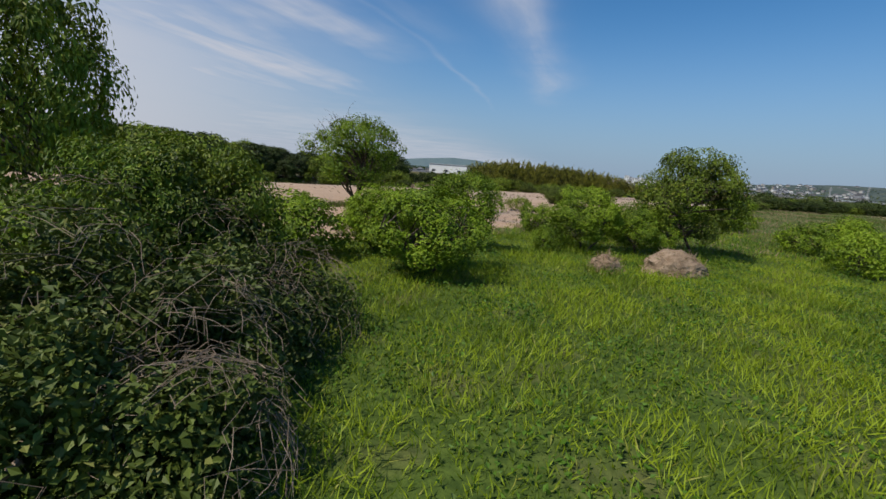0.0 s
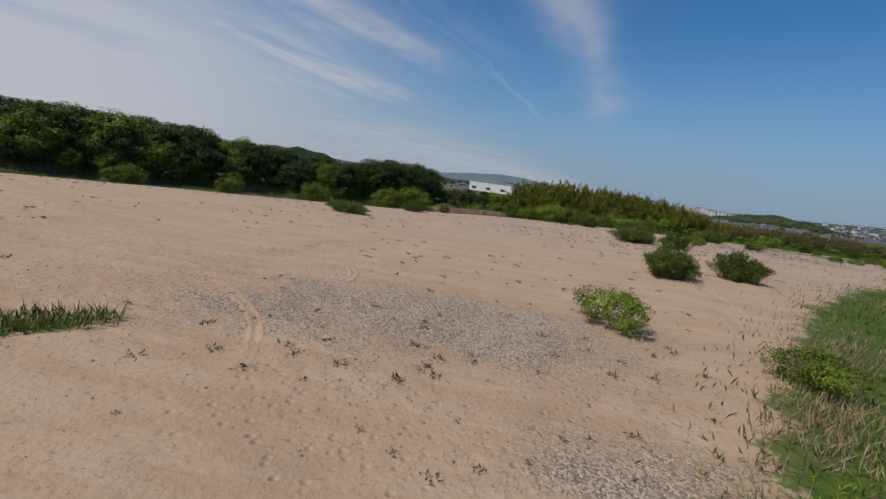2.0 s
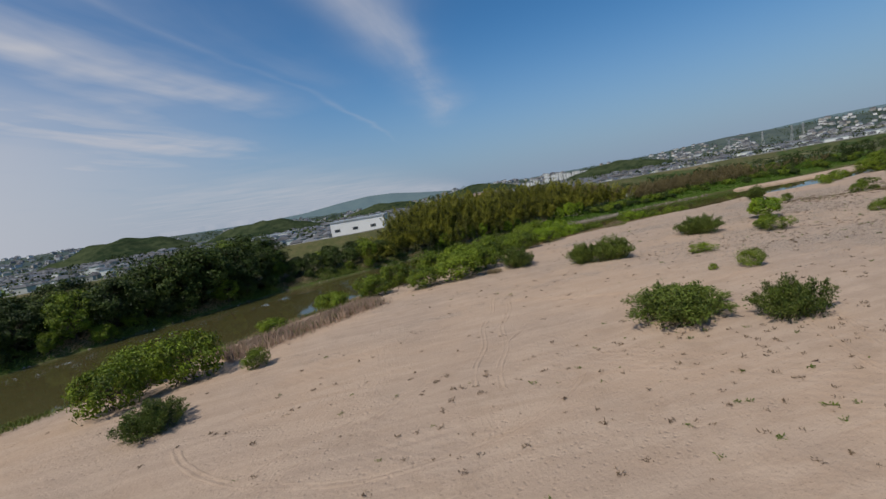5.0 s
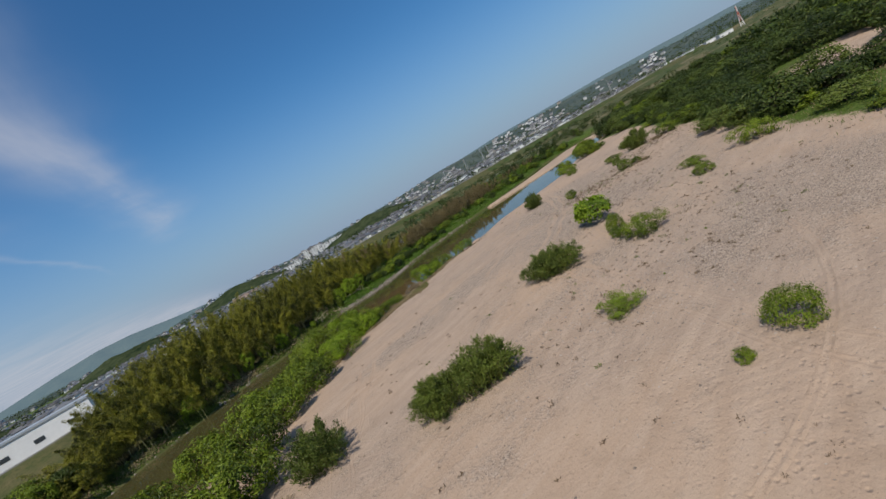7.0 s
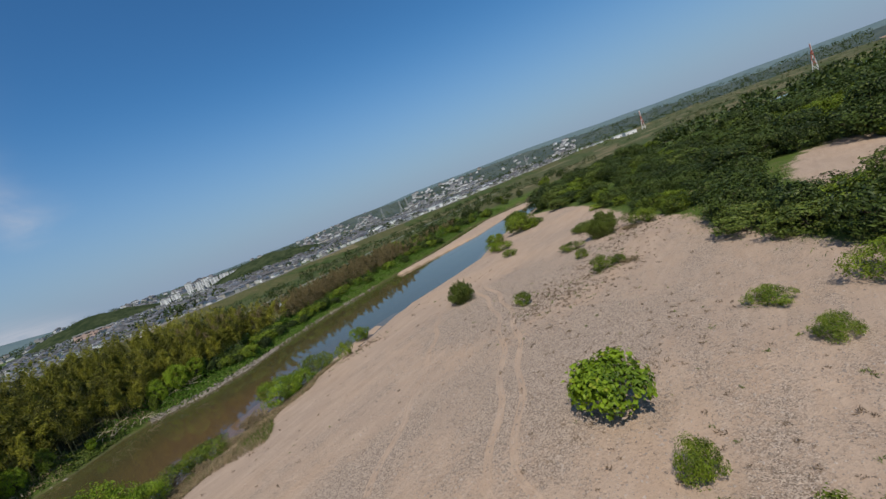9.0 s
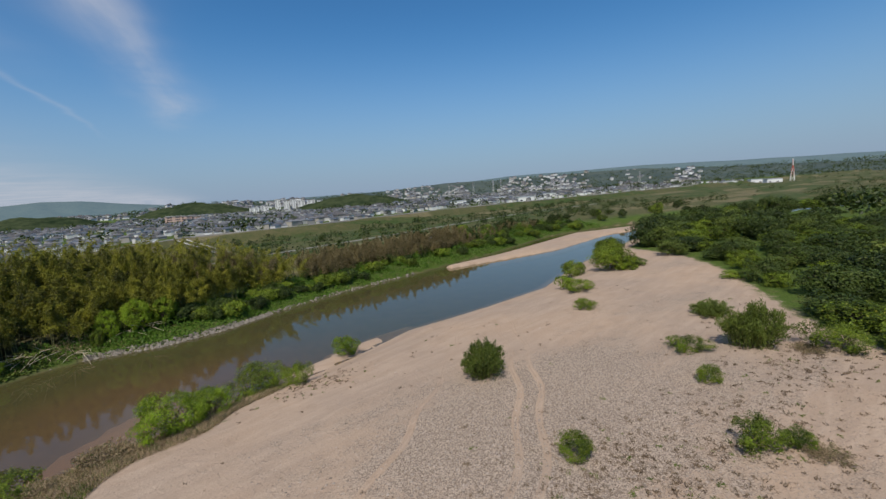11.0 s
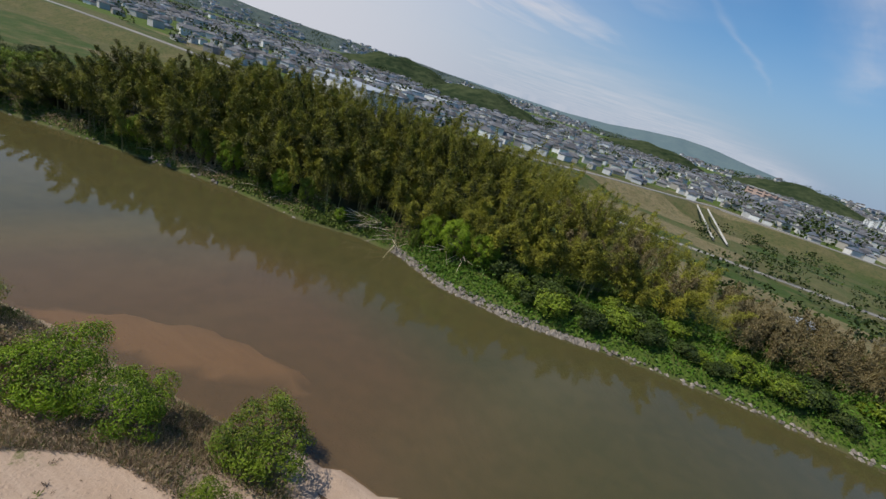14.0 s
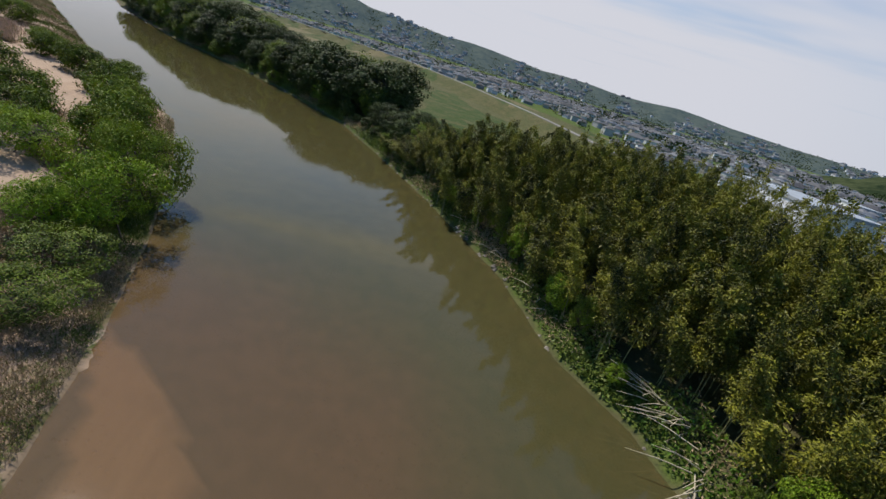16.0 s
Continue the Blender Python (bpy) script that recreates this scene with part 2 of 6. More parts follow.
def ground_material():
    """Sand, gravel, grass, field and mud by the masks laid on the sheet."""
    m, n = start("river_ground")
    p = coords(n)
    a = n.add("ShaderNodeVertexColor", layer_name="cover")
    split = n.add("ShaderNodeSeparateColor", {0: a.outputs[0]})
    grass, gravel, field = split.outputs
    wet_and_shade = a.outputs[1]
    big, mid, fine, grit = n.noise(p, 0.06, 4.0), n.noise(p, 0.5, 4.0), n.noise(p, 4.0, 5.0, 0.65), n.noise(p, 30.0, 3.0, 0.7)
    # sand: pale buff, rosier and greyer in patches
    flow = n.add("ShaderNodeMapping", {"Vector": p, "Rotation": (0, 0, -0.62), "Scale": (0.035, 0.16, 0.0)}).outputs[0]
    streak = n.noise(flow, 1.0, 5.0, 0.6, 0.5)                     # bars and swales laid along the flow
    fan = n.noise(n.add("ShaderNodeMapping", {"Vector": p, "Rotation": (0, 0, -0.5), "Scale": (0.16, 0.9, 0.0)}).outputs[0], 1.0, 5.0, 0.65, 0.8)
    south = n.span(n.add("ShaderNodeSeparateXYZ", {0: p}).outputs[1], 105.0, 45.0)   # older, more orange sand
    sand = n.mix(n.span(big, 0.35, 0.65), (0.392, 0.278, 0.194, 1), (0.340, 0.252, 0.188, 1))
    sand = n.mix(n.math("MULTIPLY", south, 0.8), sand, (0.385, 0.247, 0.152, 1))
    sand = n.mix(n.span(fan, 0.36, 0.70, 0.0, 0.6), sand, (0.450, 0.338, 0.250, 1))
    sand = n.mix(n.span(mid, 0.52, 0.75, 0.0, 0.35), sand, (0.270, 0.190, 0.130, 1))
    sand = n.mix(n.span(n.noise(p, 7.0, 2.0), 0.60, 0.72, 0.0, 0.5), sand, (0.185, 0.130, 0.090, 1))
    sand = n.mix(n.span(grit, 0.52, 0.75, 0.0, 0.38), sand, (0.205, 0.148, 0.105, 1))
    # wheel marks and ripples: stretched bands bent by noise
    ripple = n.add("ShaderNodeTexWave", {"Vector": p, "Scale": 0.55, "Distortion": 9.0, "Detail": 3.0, "Detail Scale": 0.35}, bands_direction="DIAGONAL").outputs[1]
    tracks = n.span(n.noise(p, 0.13, 2.0), 0.5, 0.62)
    dents = n.add("ShaderNodeTexVoronoi", {"Vector": p, "Scale": 2.6, "Randomness": 1.0}).outputs[0]
    trod = n.span(n.noise(p, 0.11, 3.0), 0.46, 0.60)
    relief = n.math("ADD", n.math("MULTIPLY", fine, 0.9), n.math("MULTIPLY", n.math("MULTIPLY", ripple, tracks), 0.22))
    relief = n.math("ADD", relief, n.math("MULTIPLY", n.math("MULTIPLY", n.span(dents, 0.02, 0.34), trod), 0.7))
    # gravel: stones of their own tone
    cell = n.add("ShaderNodeTexVoronoi", {"Vector": p, "Scale": 15.0, "Randomness": 1.0})
    cell_small = n.add("ShaderNodeTexVoronoi", {"Vector": p, "Scale": 36.0})
    tone = n.add("ShaderNodeSeparateColor", {0: cell.outputs[1]}).outputs[0]
    tone_small = n.add("ShaderNodeSeparateColor", {0: cell_small.outputs[1]}).outputs[0]
    stone = n.mix(n.span(n.math("ADD", n.math("MULTIPLY", tone, 0.7), n.math("MULTIPLY", tone_small, 0.3)), 0.15, 0.85), (0.150, 0.110, 0.082, 1), (0.480, 0.378, 0.292, 1))
    pebbly = n.span(n.math("ADD", gravel, n.math("ADD", n.math("MULTIPLY", n.math("SUBTRACT", fine, 0.5), 0.7), n.math("ADD", n.math("MULTIPLY", n.math("SUBTRACT", mid, 0.5), 0.5), n.math("MULTIPLY", n.math("SUBTRACT", streak, 0.5), 1.0)))), 0.24, 0.58)
    colour = n.mix(n.math("MULTIPLY", pebbly, 0.9), sand, stone)
    relief = n.math("ADD", relief, n.math("MULTIPLY", pebbly, n.math("MULTIPLY", n.math("SUBTRACT", 1.0, cell.outputs[0]), 0.55)))
    # grass and weeds
    turf = n.mix(n.span(fine, 0.3, 0.7), (0.036, 0.062, 0.010, 1), (0.090, 0.130, 0.021, 1))
    turf = n.mix(n.span(mid, 0.5, 0.8, 0.0, 0.6), turf, (0.15, 0.12, 0.06, 1))
    edge = n.span(n.math("ADD", grass, n.math("ADD", n.math("MULTIPLY", n.math("SUBTRACT", mid, 0.5), 0.8), n.math("MULTIPLY", n.math("SUBTRACT", fine, 0.5), 0.6))), 0.38, 0.62)
    colour = n.mix(edge, colour, turf)
    # farmland behind the far bank: plots of green, straw and bare earth
    plots = n.add("ShaderNodeTexVoronoi", {"Vector": n.add("ShaderNodeMapping", {"Vector": p, "Rotation": (0, 0, 0.12), "Scale": (0.018, 0.06, 0.0)}).outputs[0], "Scale": 1.0}, distance="CHEBYCHEV")
    plot = n.add("ShaderNodeSeparateColor", {0: plots.outputs[1]})
    crop = n.mix(n.span(plot.outputs[0], 0.35, 0.5), (0.041, 0.067, 0.014, 1), (0.087, 0.085, 0.033, 1))
    crop = n.mix(n.span(plot.outputs[1], 0.72, 0.78), crop, (0.182, 0.146, 0.079, 1))
    crop = n.mix(n.span(mid, 0.4, 0.75, 0.0, 0.5), crop, (0.043, 0.067, 0.017, 1))
    crop = n.mix(n.span(n.noise(p, 0.16, 6.0, 0.7), 0.42, 0.68, 0.0, 0.75), crop, (0.130, 0.107, 0.051, 1))
    crop = n.mix(n.span(n.noise(p, 1.3, 5.0, 0.7), 0.45, 0.7, 0.0, 0.7), crop, (0.022, 0.038, 0.011, 1))
    colour = n.mix(field, colour, crop)
    # river bed mud; the same tone paints shade under the far woods
    colour = n.mix(wet_and_shade, colour, n.mix(n.span(mid, 0.3, 0.7), (0.066, 0.054, 0.030, 1), (0.100, 0.078, 0.044, 1)))
    relief = n.math("ADD", relief, n.math("MULTIPLY", grit, 0.12))
    return finish(m, n, colour, 0.95, relief, 0.75, 0.10, specular=0.15)


def water_material():
    """Turbid river water: a glossy skin over murk through which shoals show faintly."""
    m, n = start("river_water")
    p = coords(n)
    drift = n.noise(n.add("ShaderNodeMapping", {"Vector": p, "Scale": (0.02, 0.045, 0.0), "Rotation": (0, 0, -0.2)}).outputs[0], 1.0, 4.0, 0.5, 0.6)
    split = n.add("ShaderNodeSeparateXYZ", {0: p})
    a = n.add("ShaderNodeVertexColor", layer_name="silt")
    silt = n.add("ShaderNodeSeparateColor", {0: a.outputs[0]}).outputs[0]
    share = n.span(n.math("ADD", silt, n.math("MULTIPLY", n.math("SUBTRACT", drift, 0.5), 0.5)), 0.25, 0.8)
    murk = n.mix(share, (0.098, 0.095, 0.038, 1), (0.152, 0.099, 0.050, 1))
    wind = n.noise(n.add("ShaderNodeMapping", {"Vector": p, "Scale": (0.7, 1.1, 1.0)}).outputs[0], 1.0, 3.0)
    bump = n.add("ShaderNodeBump", {"Height": wind, "Strength": 0.10, "Distance": 0.03}).outputs[0]
    body = n.add("ShaderNodeBsdfDiffuse", {"Color": murk}).outputs[0]
    clear = n.add("ShaderNodeBsdfTransparent", {"Color": (0.85, 0.72, 0.55, 1)}).outputs[0]
    under = n.add("ShaderNodeMixShader", {0: 0.52, 1: clear, 2: body}).outputs[0]
    gloss = n.add("ShaderNodeBsdfGlossy", {"Color": (1, 1, 1, 1), "Roughness": 0.03, "Normal": bump}).outputs[0]
    fresnel = n.add("ShaderNodeFresnel", {"IOR": 1.38, "Normal": bump}).outputs[0]
    out = n.add("ShaderNodeMixShader", {0: fresnel, 1: under, 2: gloss}).outputs[0]
    n.add("ShaderNodeOutputMaterial", {"Surface": out})
    return m


def ridge_material(name, a, b, haze_strength):
    """Wooded hills: mottled woods; the far ones get a blue glow as painted distance haze."""
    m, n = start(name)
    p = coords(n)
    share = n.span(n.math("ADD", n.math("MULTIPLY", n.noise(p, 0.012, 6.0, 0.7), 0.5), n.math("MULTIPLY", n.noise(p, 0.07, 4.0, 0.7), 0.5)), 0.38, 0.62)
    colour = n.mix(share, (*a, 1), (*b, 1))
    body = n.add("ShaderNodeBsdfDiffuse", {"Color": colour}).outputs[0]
    if haze_strength:
        haze_glow = n.add("ShaderNodeEmission", {"Color": (0.25, 0.36, 0.50, 1), "Strength": haze_strength}).outputs[0]
        body = n.add("ShaderNodeAddShader", {0: body, 1: haze_glow}).outputs[0]
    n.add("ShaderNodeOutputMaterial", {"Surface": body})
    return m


GROUND, RIVER = ground_material(), water_material()
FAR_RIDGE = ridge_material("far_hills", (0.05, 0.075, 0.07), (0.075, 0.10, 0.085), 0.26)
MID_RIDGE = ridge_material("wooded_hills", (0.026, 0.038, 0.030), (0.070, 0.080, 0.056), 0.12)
KNOLL_WOODS = ridge_material("wooded_knoll", (0.020, 0.032, 0.016), (0.058, 0.070, 0.034), 0.0)


# ---- mesh helpers ----
def sheet(name, verts, quads, materials, smooth=False, index=None):
    """A mesh from arrays of vertices and of faces of one size."""
    verts, quads = np.asarray(verts, np.float32), np.asarray(quads, np.int32)
    data = bpy.data.meshes.new(name)
    side = quads.shape[1]
    data.vertices.add(len(verts))
    data.vertices.foreach_set("co", verts.ravel())
    data.loops.add(quads.size)
    data.loops.foreach_set("vertex_index", quads.ravel())
    data.polygons.add(len(quads))
    data.polygons.foreach_set("loop_start", np.arange(0, quads.size, side, dtype=np.int32))
    for m in materials if isinstance(materials, (list, tuple)) else [materials]:
        data.materials.append(m)
    if index is not None:
        data.polygons.foreach_set("material_index", np.asarray(index, np.int32))
    data.polygons.foreach_set("use_smooth", np.full(len(quads), smooth, bool))
    data.update(calc_edges=True)
    return data


def part(name, data, parent, label=""):
    ob = new(name, data)
    ob.parent = parent
    return tagged(ob, label)


def thing(name, label, category, group="", kind=""):
    return tagged(new(name), label, category, group, kind)


def unit(v):
    return v / np.maximum(np.linalg.norm(v, axis=-1, keepdims=True), 1e-9)


def leaves(rng, base, axis, length, width, curl=0.15, face=None, loose=0.45):
    """One pointed leaf for each base: vertices and quads. face: the way that the blades turn their upper side."""
    count = len(base)
    axis = unit(axis)
    turn = rng.normal(size=(count, 3)) if face is None else unit(face) + rng.normal(size=(count, 3)) * loose
    side = unit(np.cross(axis, turn))
    normal = np.cross(side, axis)
    length = np.broadcast_to(np.asarray(length, float), (count,))[:, None]
    width = np.broadcast_to(np.asarray(width, float), (count,))[:, None]
    middle = base + axis * length * 0.45 + normal * length * curl
    verts = np.stack([base, middle + side * width / 2, base + axis * length, middle - side * width / 2], 1).reshape(-1, 3)
    return verts, np.arange(count * 4).reshape(-1, 4)


def tubes(paths, sides=5):
    """Round tapered rods: each path is a list of (x, y, z, radius)."""
    verts, quads, base = [], [], 0
    for path in paths:
        p = np.array(path, float)
        for k in range(len(p)):
            ahead = unit(p[min(k + 1, len(p) - 1), :3] - p[max(k - 1, 0), :3])
            e1 = unit(np.cross(ahead, (0.31, 0.87, 0.37) if abs(ahead[1]) < 0.9 else (1.0, 0.1, 0.2)))
            e2 = np.cross(ahead, e1)
            for s in range(sides):
                a = 2 * math.pi * s / sides
                verts.append(p[k, :3] + p[k, 3] * (math.cos(a) * e1 + math.sin(a) * e2))
        for k in range(len(p) - 1):
            for s in range(sides):
                quads.append((base + k * sides + s, base + k * sides + (s + 1) % sides, base + (k + 1) * sides + (s + 1) % sides, base + (k + 1) * sides + s))
        base += len(p) * sides
    return np.array(verts), np.array(quads)


def merge(pieces):
    verts, quads, base = [], [], 0
    for v, q in pieces:
        verts.append(v)
        quads.append(q + base)
        base += len(v)
    return np.concatenate(verts), np.concatenate(quads)


def branch(rng, a, b, r0, r1, sag=0.1, steps=4):
    """A crooked limb from a to b."""
    a, b = np.array(a, float), np.array(b, float)
    reach = np.linalg.norm(b - a)
    out = []
    for k in range(steps + 1):
        t = k / steps
        q = a + (b - a) * t + rng.normal(size=3) * reach * 0.05 * (0 < k < steps)
        q[2] += sag * reach * math.sin(math.pi * t)
        out.append((*q, r0 + (r1 - r0) * t))
    return out


# ---- the lie of the land ----
WATER = -1.5
NEAR = np.array([(-900,-420),(-400,-130),(-150,50),(-81,100),(-51,123),(-27,141),(-14,155),(2,167),(12,175),(28,182),(48,189),(61,192.5),(75,195.2),(81,196.4),(87,195.8),(94,197.2),(105,200.3),(122,199.5),(140,200),(165,208),(219,218),(262,216),(330,190),(420,120),(900,-120)],float)
FAR = np.array([(-900,-380),(-400,-70),(-150,82),(-90,130),(-60,162),(-40,180),(-18,197),(2,206),(21,214),(42,221.5),(55,223.5),(62,227),(68,228),(76,225.5),(86,226.5),(95,230),(110,234),(134,237),(172,242),(215,252),(262,246),(340,220),(440,150),(900,-80)],float)
COVER = np.array([(-900,-500),(-400,-210),(-120,-25),(-60,8),(-14,20),(-9,21),(0,32),(2.5,34.5),(6,38.5),(16,54),(26,68),(42,86),(54,95),(70,112),(84,127),(105,142),(114,146),(122,154),(136,162),(150,170),(164,181),(180,202),(225,212),(262,210),(330,184),(420,114),(900,-126)],float)
LEVEE = np.array([(-1500,-600),(-700,-60),(-280,215),(-170,250),(-108,266),(-60,272),(0,276),(36,300),(72,346),(113,384),(165,378),(232,392),(330,402),(430,390),(700,365),(2500,200)],float)

def line_distance(line, x, y):
    """Distance to a line in plan, and its y at each x."""
    best = np.full(x.shape, 1e9)
    for (ax, ay), (bx, by) in zip(line[:-1], line[1:]):
        dx, dy = bx - ax, by - ay
        t = np.clip(((x - ax) * dx + (y - ay) * dy) / (dx * dx + dy * dy), 0, 1)
        best = np.minimum(best, np.hypot(x - ax - t * dx, y - ay - t * dy))
    return best, np.interp(x, line[:, 0], line[:, 1])

def bar(points, x, y):
    """Height share of a bar given as (x, y, half width) along its middle."""
    p = np.array(points, float)
    best = np.full(x.shape, 0.0)
    for a, b in zip(p[:-1], p[1:]):
        dx, dy = b[0] - a[0], b[1] - a[1]
        t = np.clip(((x - a[0]) * dx + (y - a[1]) * dy) / (dx * dx + dy * dy), 0, 1)
        d = np.hypot(x - a[0] - t * dx, y - a[1] - t * dy) / (a[2] + t * (b[2] - a[2]))
        best = np.maximum(best, 1 - d * d)
    return np.clip(best, 0, 1)

FAR_BAR = [(146,235,1.5),(165,234,4),(185,234,7),(226,240,8),(262,230,6),(300,216,4)]
SILT_BAR = [(61,192.8,.8),(65.5,196.6,1.9),(70,198.8,2.6),(74,200.8,1.8),(77,202,.8)]
SPIT = [(82,196.6,.8),(87,197.7,1.1),(93,198.9,1.4),(99,200.4,.9)]
SPIT_TAIL = [(92,200.2,1.6),(100,201.5,1.8),(106,202,1)]

ISLAND = [(-30, 32, 1.4), (-20, 38, 1.8), (-14, 41.6, 2.0), (-8.4, 46.8, 0.7)]

def height(x, y):
    x, y = np.asarray(x, float), np.asarray(y, float)
    dn, yn = line_distance(NEAR, x, y)
    df, yf = line_distance(FAR, x, y)
    near = np.interp(dn, [0,2,5,10,22,45,80,400], [-1.5,-0.9,0.3,1.3,2.3,3.2,3.6,3.7])
    far = np.interp(df, [0,1.2,3,10,30,200], [-1.5,-0.6,0.1,0.9,1.5,1.8])
    bed = WATER - np.minimum(1.6, 0.3 * np.minimum(dn * 0.6, df))
    dl, yl = line_distance(LEVEE, x, y)
    far = far + np.interp(dl, [0,4,14,16], [4.2,4.2,0,0])
    h = np.where(y < yn, near, np.where(y > yf, far, bed))
    bank = bar(FAR_BAR, x, y)
    h = np.where((bank > 0) & (h < 0), np.maximum(h, WATER - 0.25 + 1.1 * np.sqrt(bank)), h)
    silt = bar(SILT_BAR, x, y)
    silt = np.clip(silt + 0.4 * np.sin(x * 1.7 + 2 * np.sin(y * 0.8)) * np.sin(y * 2.1 + x * 0.4) * (silt > 0), 0, 1)
    h = np.where(silt > 0, np.maximum(h, WATER - 0.5 + 0.47 * np.minimum(1, 2.2 * silt)), h)
    spit = bar(SPIT, x, y)
    h = np.where(spit > 0, np.maximum(h, WATER - 0.15 + 0.5 * np.sqrt(spit)), h)
    tail = bar(SPIT_TAIL, x, y)
    h = np.where(tail > 0, np.maximum(h, WATER - 0.5 + 0.44 * np.sqrt(tail)), h)
    sand = np.clip((dn - 8) / 30, 0, 1) * (y < yn)
    h = h + sand * (0.22 * np.sin(x * 0.11 + 1.3 * np.sin(y * 0.05)) * np.sin(y * 0.09 + 0.7) + 0.05 * np.sin(x * 0.7 + y * 0.31) * np.sin(y * 0.55 - x * 0.2))
    return h


def ground_z(x, y):
    return float(height(np.array([x], float), np.array([y], float))[0])


def side_of(line, x, y):
    """Signed distance: positive beyond the line (greater y)."""
    d, edge = line_distance(line, np.asarray(x, float), np.asarray(y, float))
    return np.where(np.asarray(y) > edge, d, -d)


def grown(core_low, core_high, step, low, high, ratio=1.16):
    """Grid lines: even in the core, wider and wider outside."""
    mid = list(np.arange(core_low, core_high + step / 2, step))
    a, gap, out = core_low, step, []
    while a > low:
        gap *= ratio
        a -= gap
        out.append(max(a, low))
    b, gap, end = mid[-1], step, []
    while b < high:
        gap *= ratio
        b += gap
        end.append(min(b, high))
    return np.array(out[::-1] + mid + end)


def build_ground():
    xs, ys = grown(-60, 165, 0.9, -4700, 4700, 1.09), grown(-8, 262, 0.9, -4700, 4700, 1.07)
    gx, gy = np.meshgrid(xs, ys)
    gz = height(gx, gy)
    rng = np.random.default_rng(3)
    nx, ny = len(xs), len(ys)
    grid = np.arange(nx * ny).reshape(ny, nx)
    quads = np.stack([grid[:-1, :-1], grid[:-1, 1:], grid[1:, 1:], grid[1:, :-1]], -1).reshape(-1, 4)
    core = (np.abs(gx - 50) < 120) & (gy > -10) & (gy < 265)
    gz = gz + np.where(core & (gz > -1.0), rng.normal(size=gz.shape) * 0.018, 0)
    data = sheet("ground", np.stack([gx, gy, gz], -1).reshape(-1, 3), quads, GROUND, smooth=True)
    cover = np.zeros((ny, nx, 4), np.float32)
    beyond_cover = -side_of(COVER, gx, gy)                    # positive on the grassy side
    from_near = -side_of(NEAR, gx, gy)
    beyond_far = side_of(FAR, gx, gy)
    grass = np.clip(0.5 + beyond_cover / 5.0, 0, 1)
    clearing = np.exp(-((gx - 128) / 17) ** 2 - ((gy - 126) / 7) ** 2)
    grass = grass * (1 - np.clip(1.6 * clearing, 0, 1))
    fringe = np.interp(from_near, [0, 1.5, 4, 9, 13], [0.6, 0.42, 0.36, 0.3, 0.0]) * np.clip(np.maximum((84 - gx) / 8, (gx - 150) / 5), 0, 1) * (from_near > -0.3)
    island = 0.75 * bar(ISLAND, gx, gy)
    grass = np.maximum(np.maximum(grass, fringe), island)
    grass = np.where(beyond_far > -0.6, 1.0, grass)
    grass = np.where(bar(FAR_BAR, gx, gy) > 0.03, 0.0, grass)
    gravel = (np.interp(gy, [60, 112, 132], [0.0, 0.0, 0.26]) + 0.16 * np.exp(-((gx - 80) / 32) ** 2 - ((gy - 156) / 22) ** 2)) * np.clip((from_near - 10) / 14, 0, 1)
    for cx, cy, rx, ry, s in ((74, 150, 17, 11, 0.8), (92, 166, 16, 11, 1.0), (60, 124, 16, 9, 0.6), (104, 160, 12, 8, 0.55), (45, 160, 12, 6, 0.6), (52, 128, 5, 4, 0.5), (58, 160, 14, 7, 0.6), (-5, 50, 8, 3.5, 0.6), (2, 53, 9, 4.5, 0.8), (8, 44, 5, 3, 0.5)):
        gravel = np.maximum(gravel, s * np.exp(-((gx - cx) / rx) ** 2 - ((gy - cy) / ry) ** 2))
    field = np.clip((beyond_far - np.interp(gx, [0, 9, 20, 70, 104, 112], [10, 24, 38, 34, 20, 10])) / 8, 0, 1) * (side_of(LEVEE, gx, gy) < 60)
    wet_and_shade = np.clip((WATER - 0.12 - gz + 0.35 * ((beyond_far > -4) & (bar(FAR_BAR, gx, gy) < 0.03) | (np.abs(from_near) < 4) & (gx < 84))) / 0.3, 0, 1)
    wet_and_shade = np.maximum(wet_and_shade, 0.75 * np.clip((beyond_far - 1.0) / 2, 0, 1) * np.clip((26 - beyond_far) / 4, 0, 1) * np.clip((74 - gx) / 8, 0, 1))      # shade under the far woods, painted in the mud tone
    wet_and_shade = np.where(bar(SILT_BAR, gx, gy) > 0.02, 0.0, wet_and_shade)
    cover[..., 0], cover[..., 1], cover[..., 2], cover[..., 3] = grass, gravel, field, wet_and_shade
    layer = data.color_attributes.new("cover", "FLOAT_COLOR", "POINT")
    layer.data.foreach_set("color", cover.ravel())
    tagged(new("ground", data), "buff river sand with gravel, grass and far fields", "ground", kind="structure")


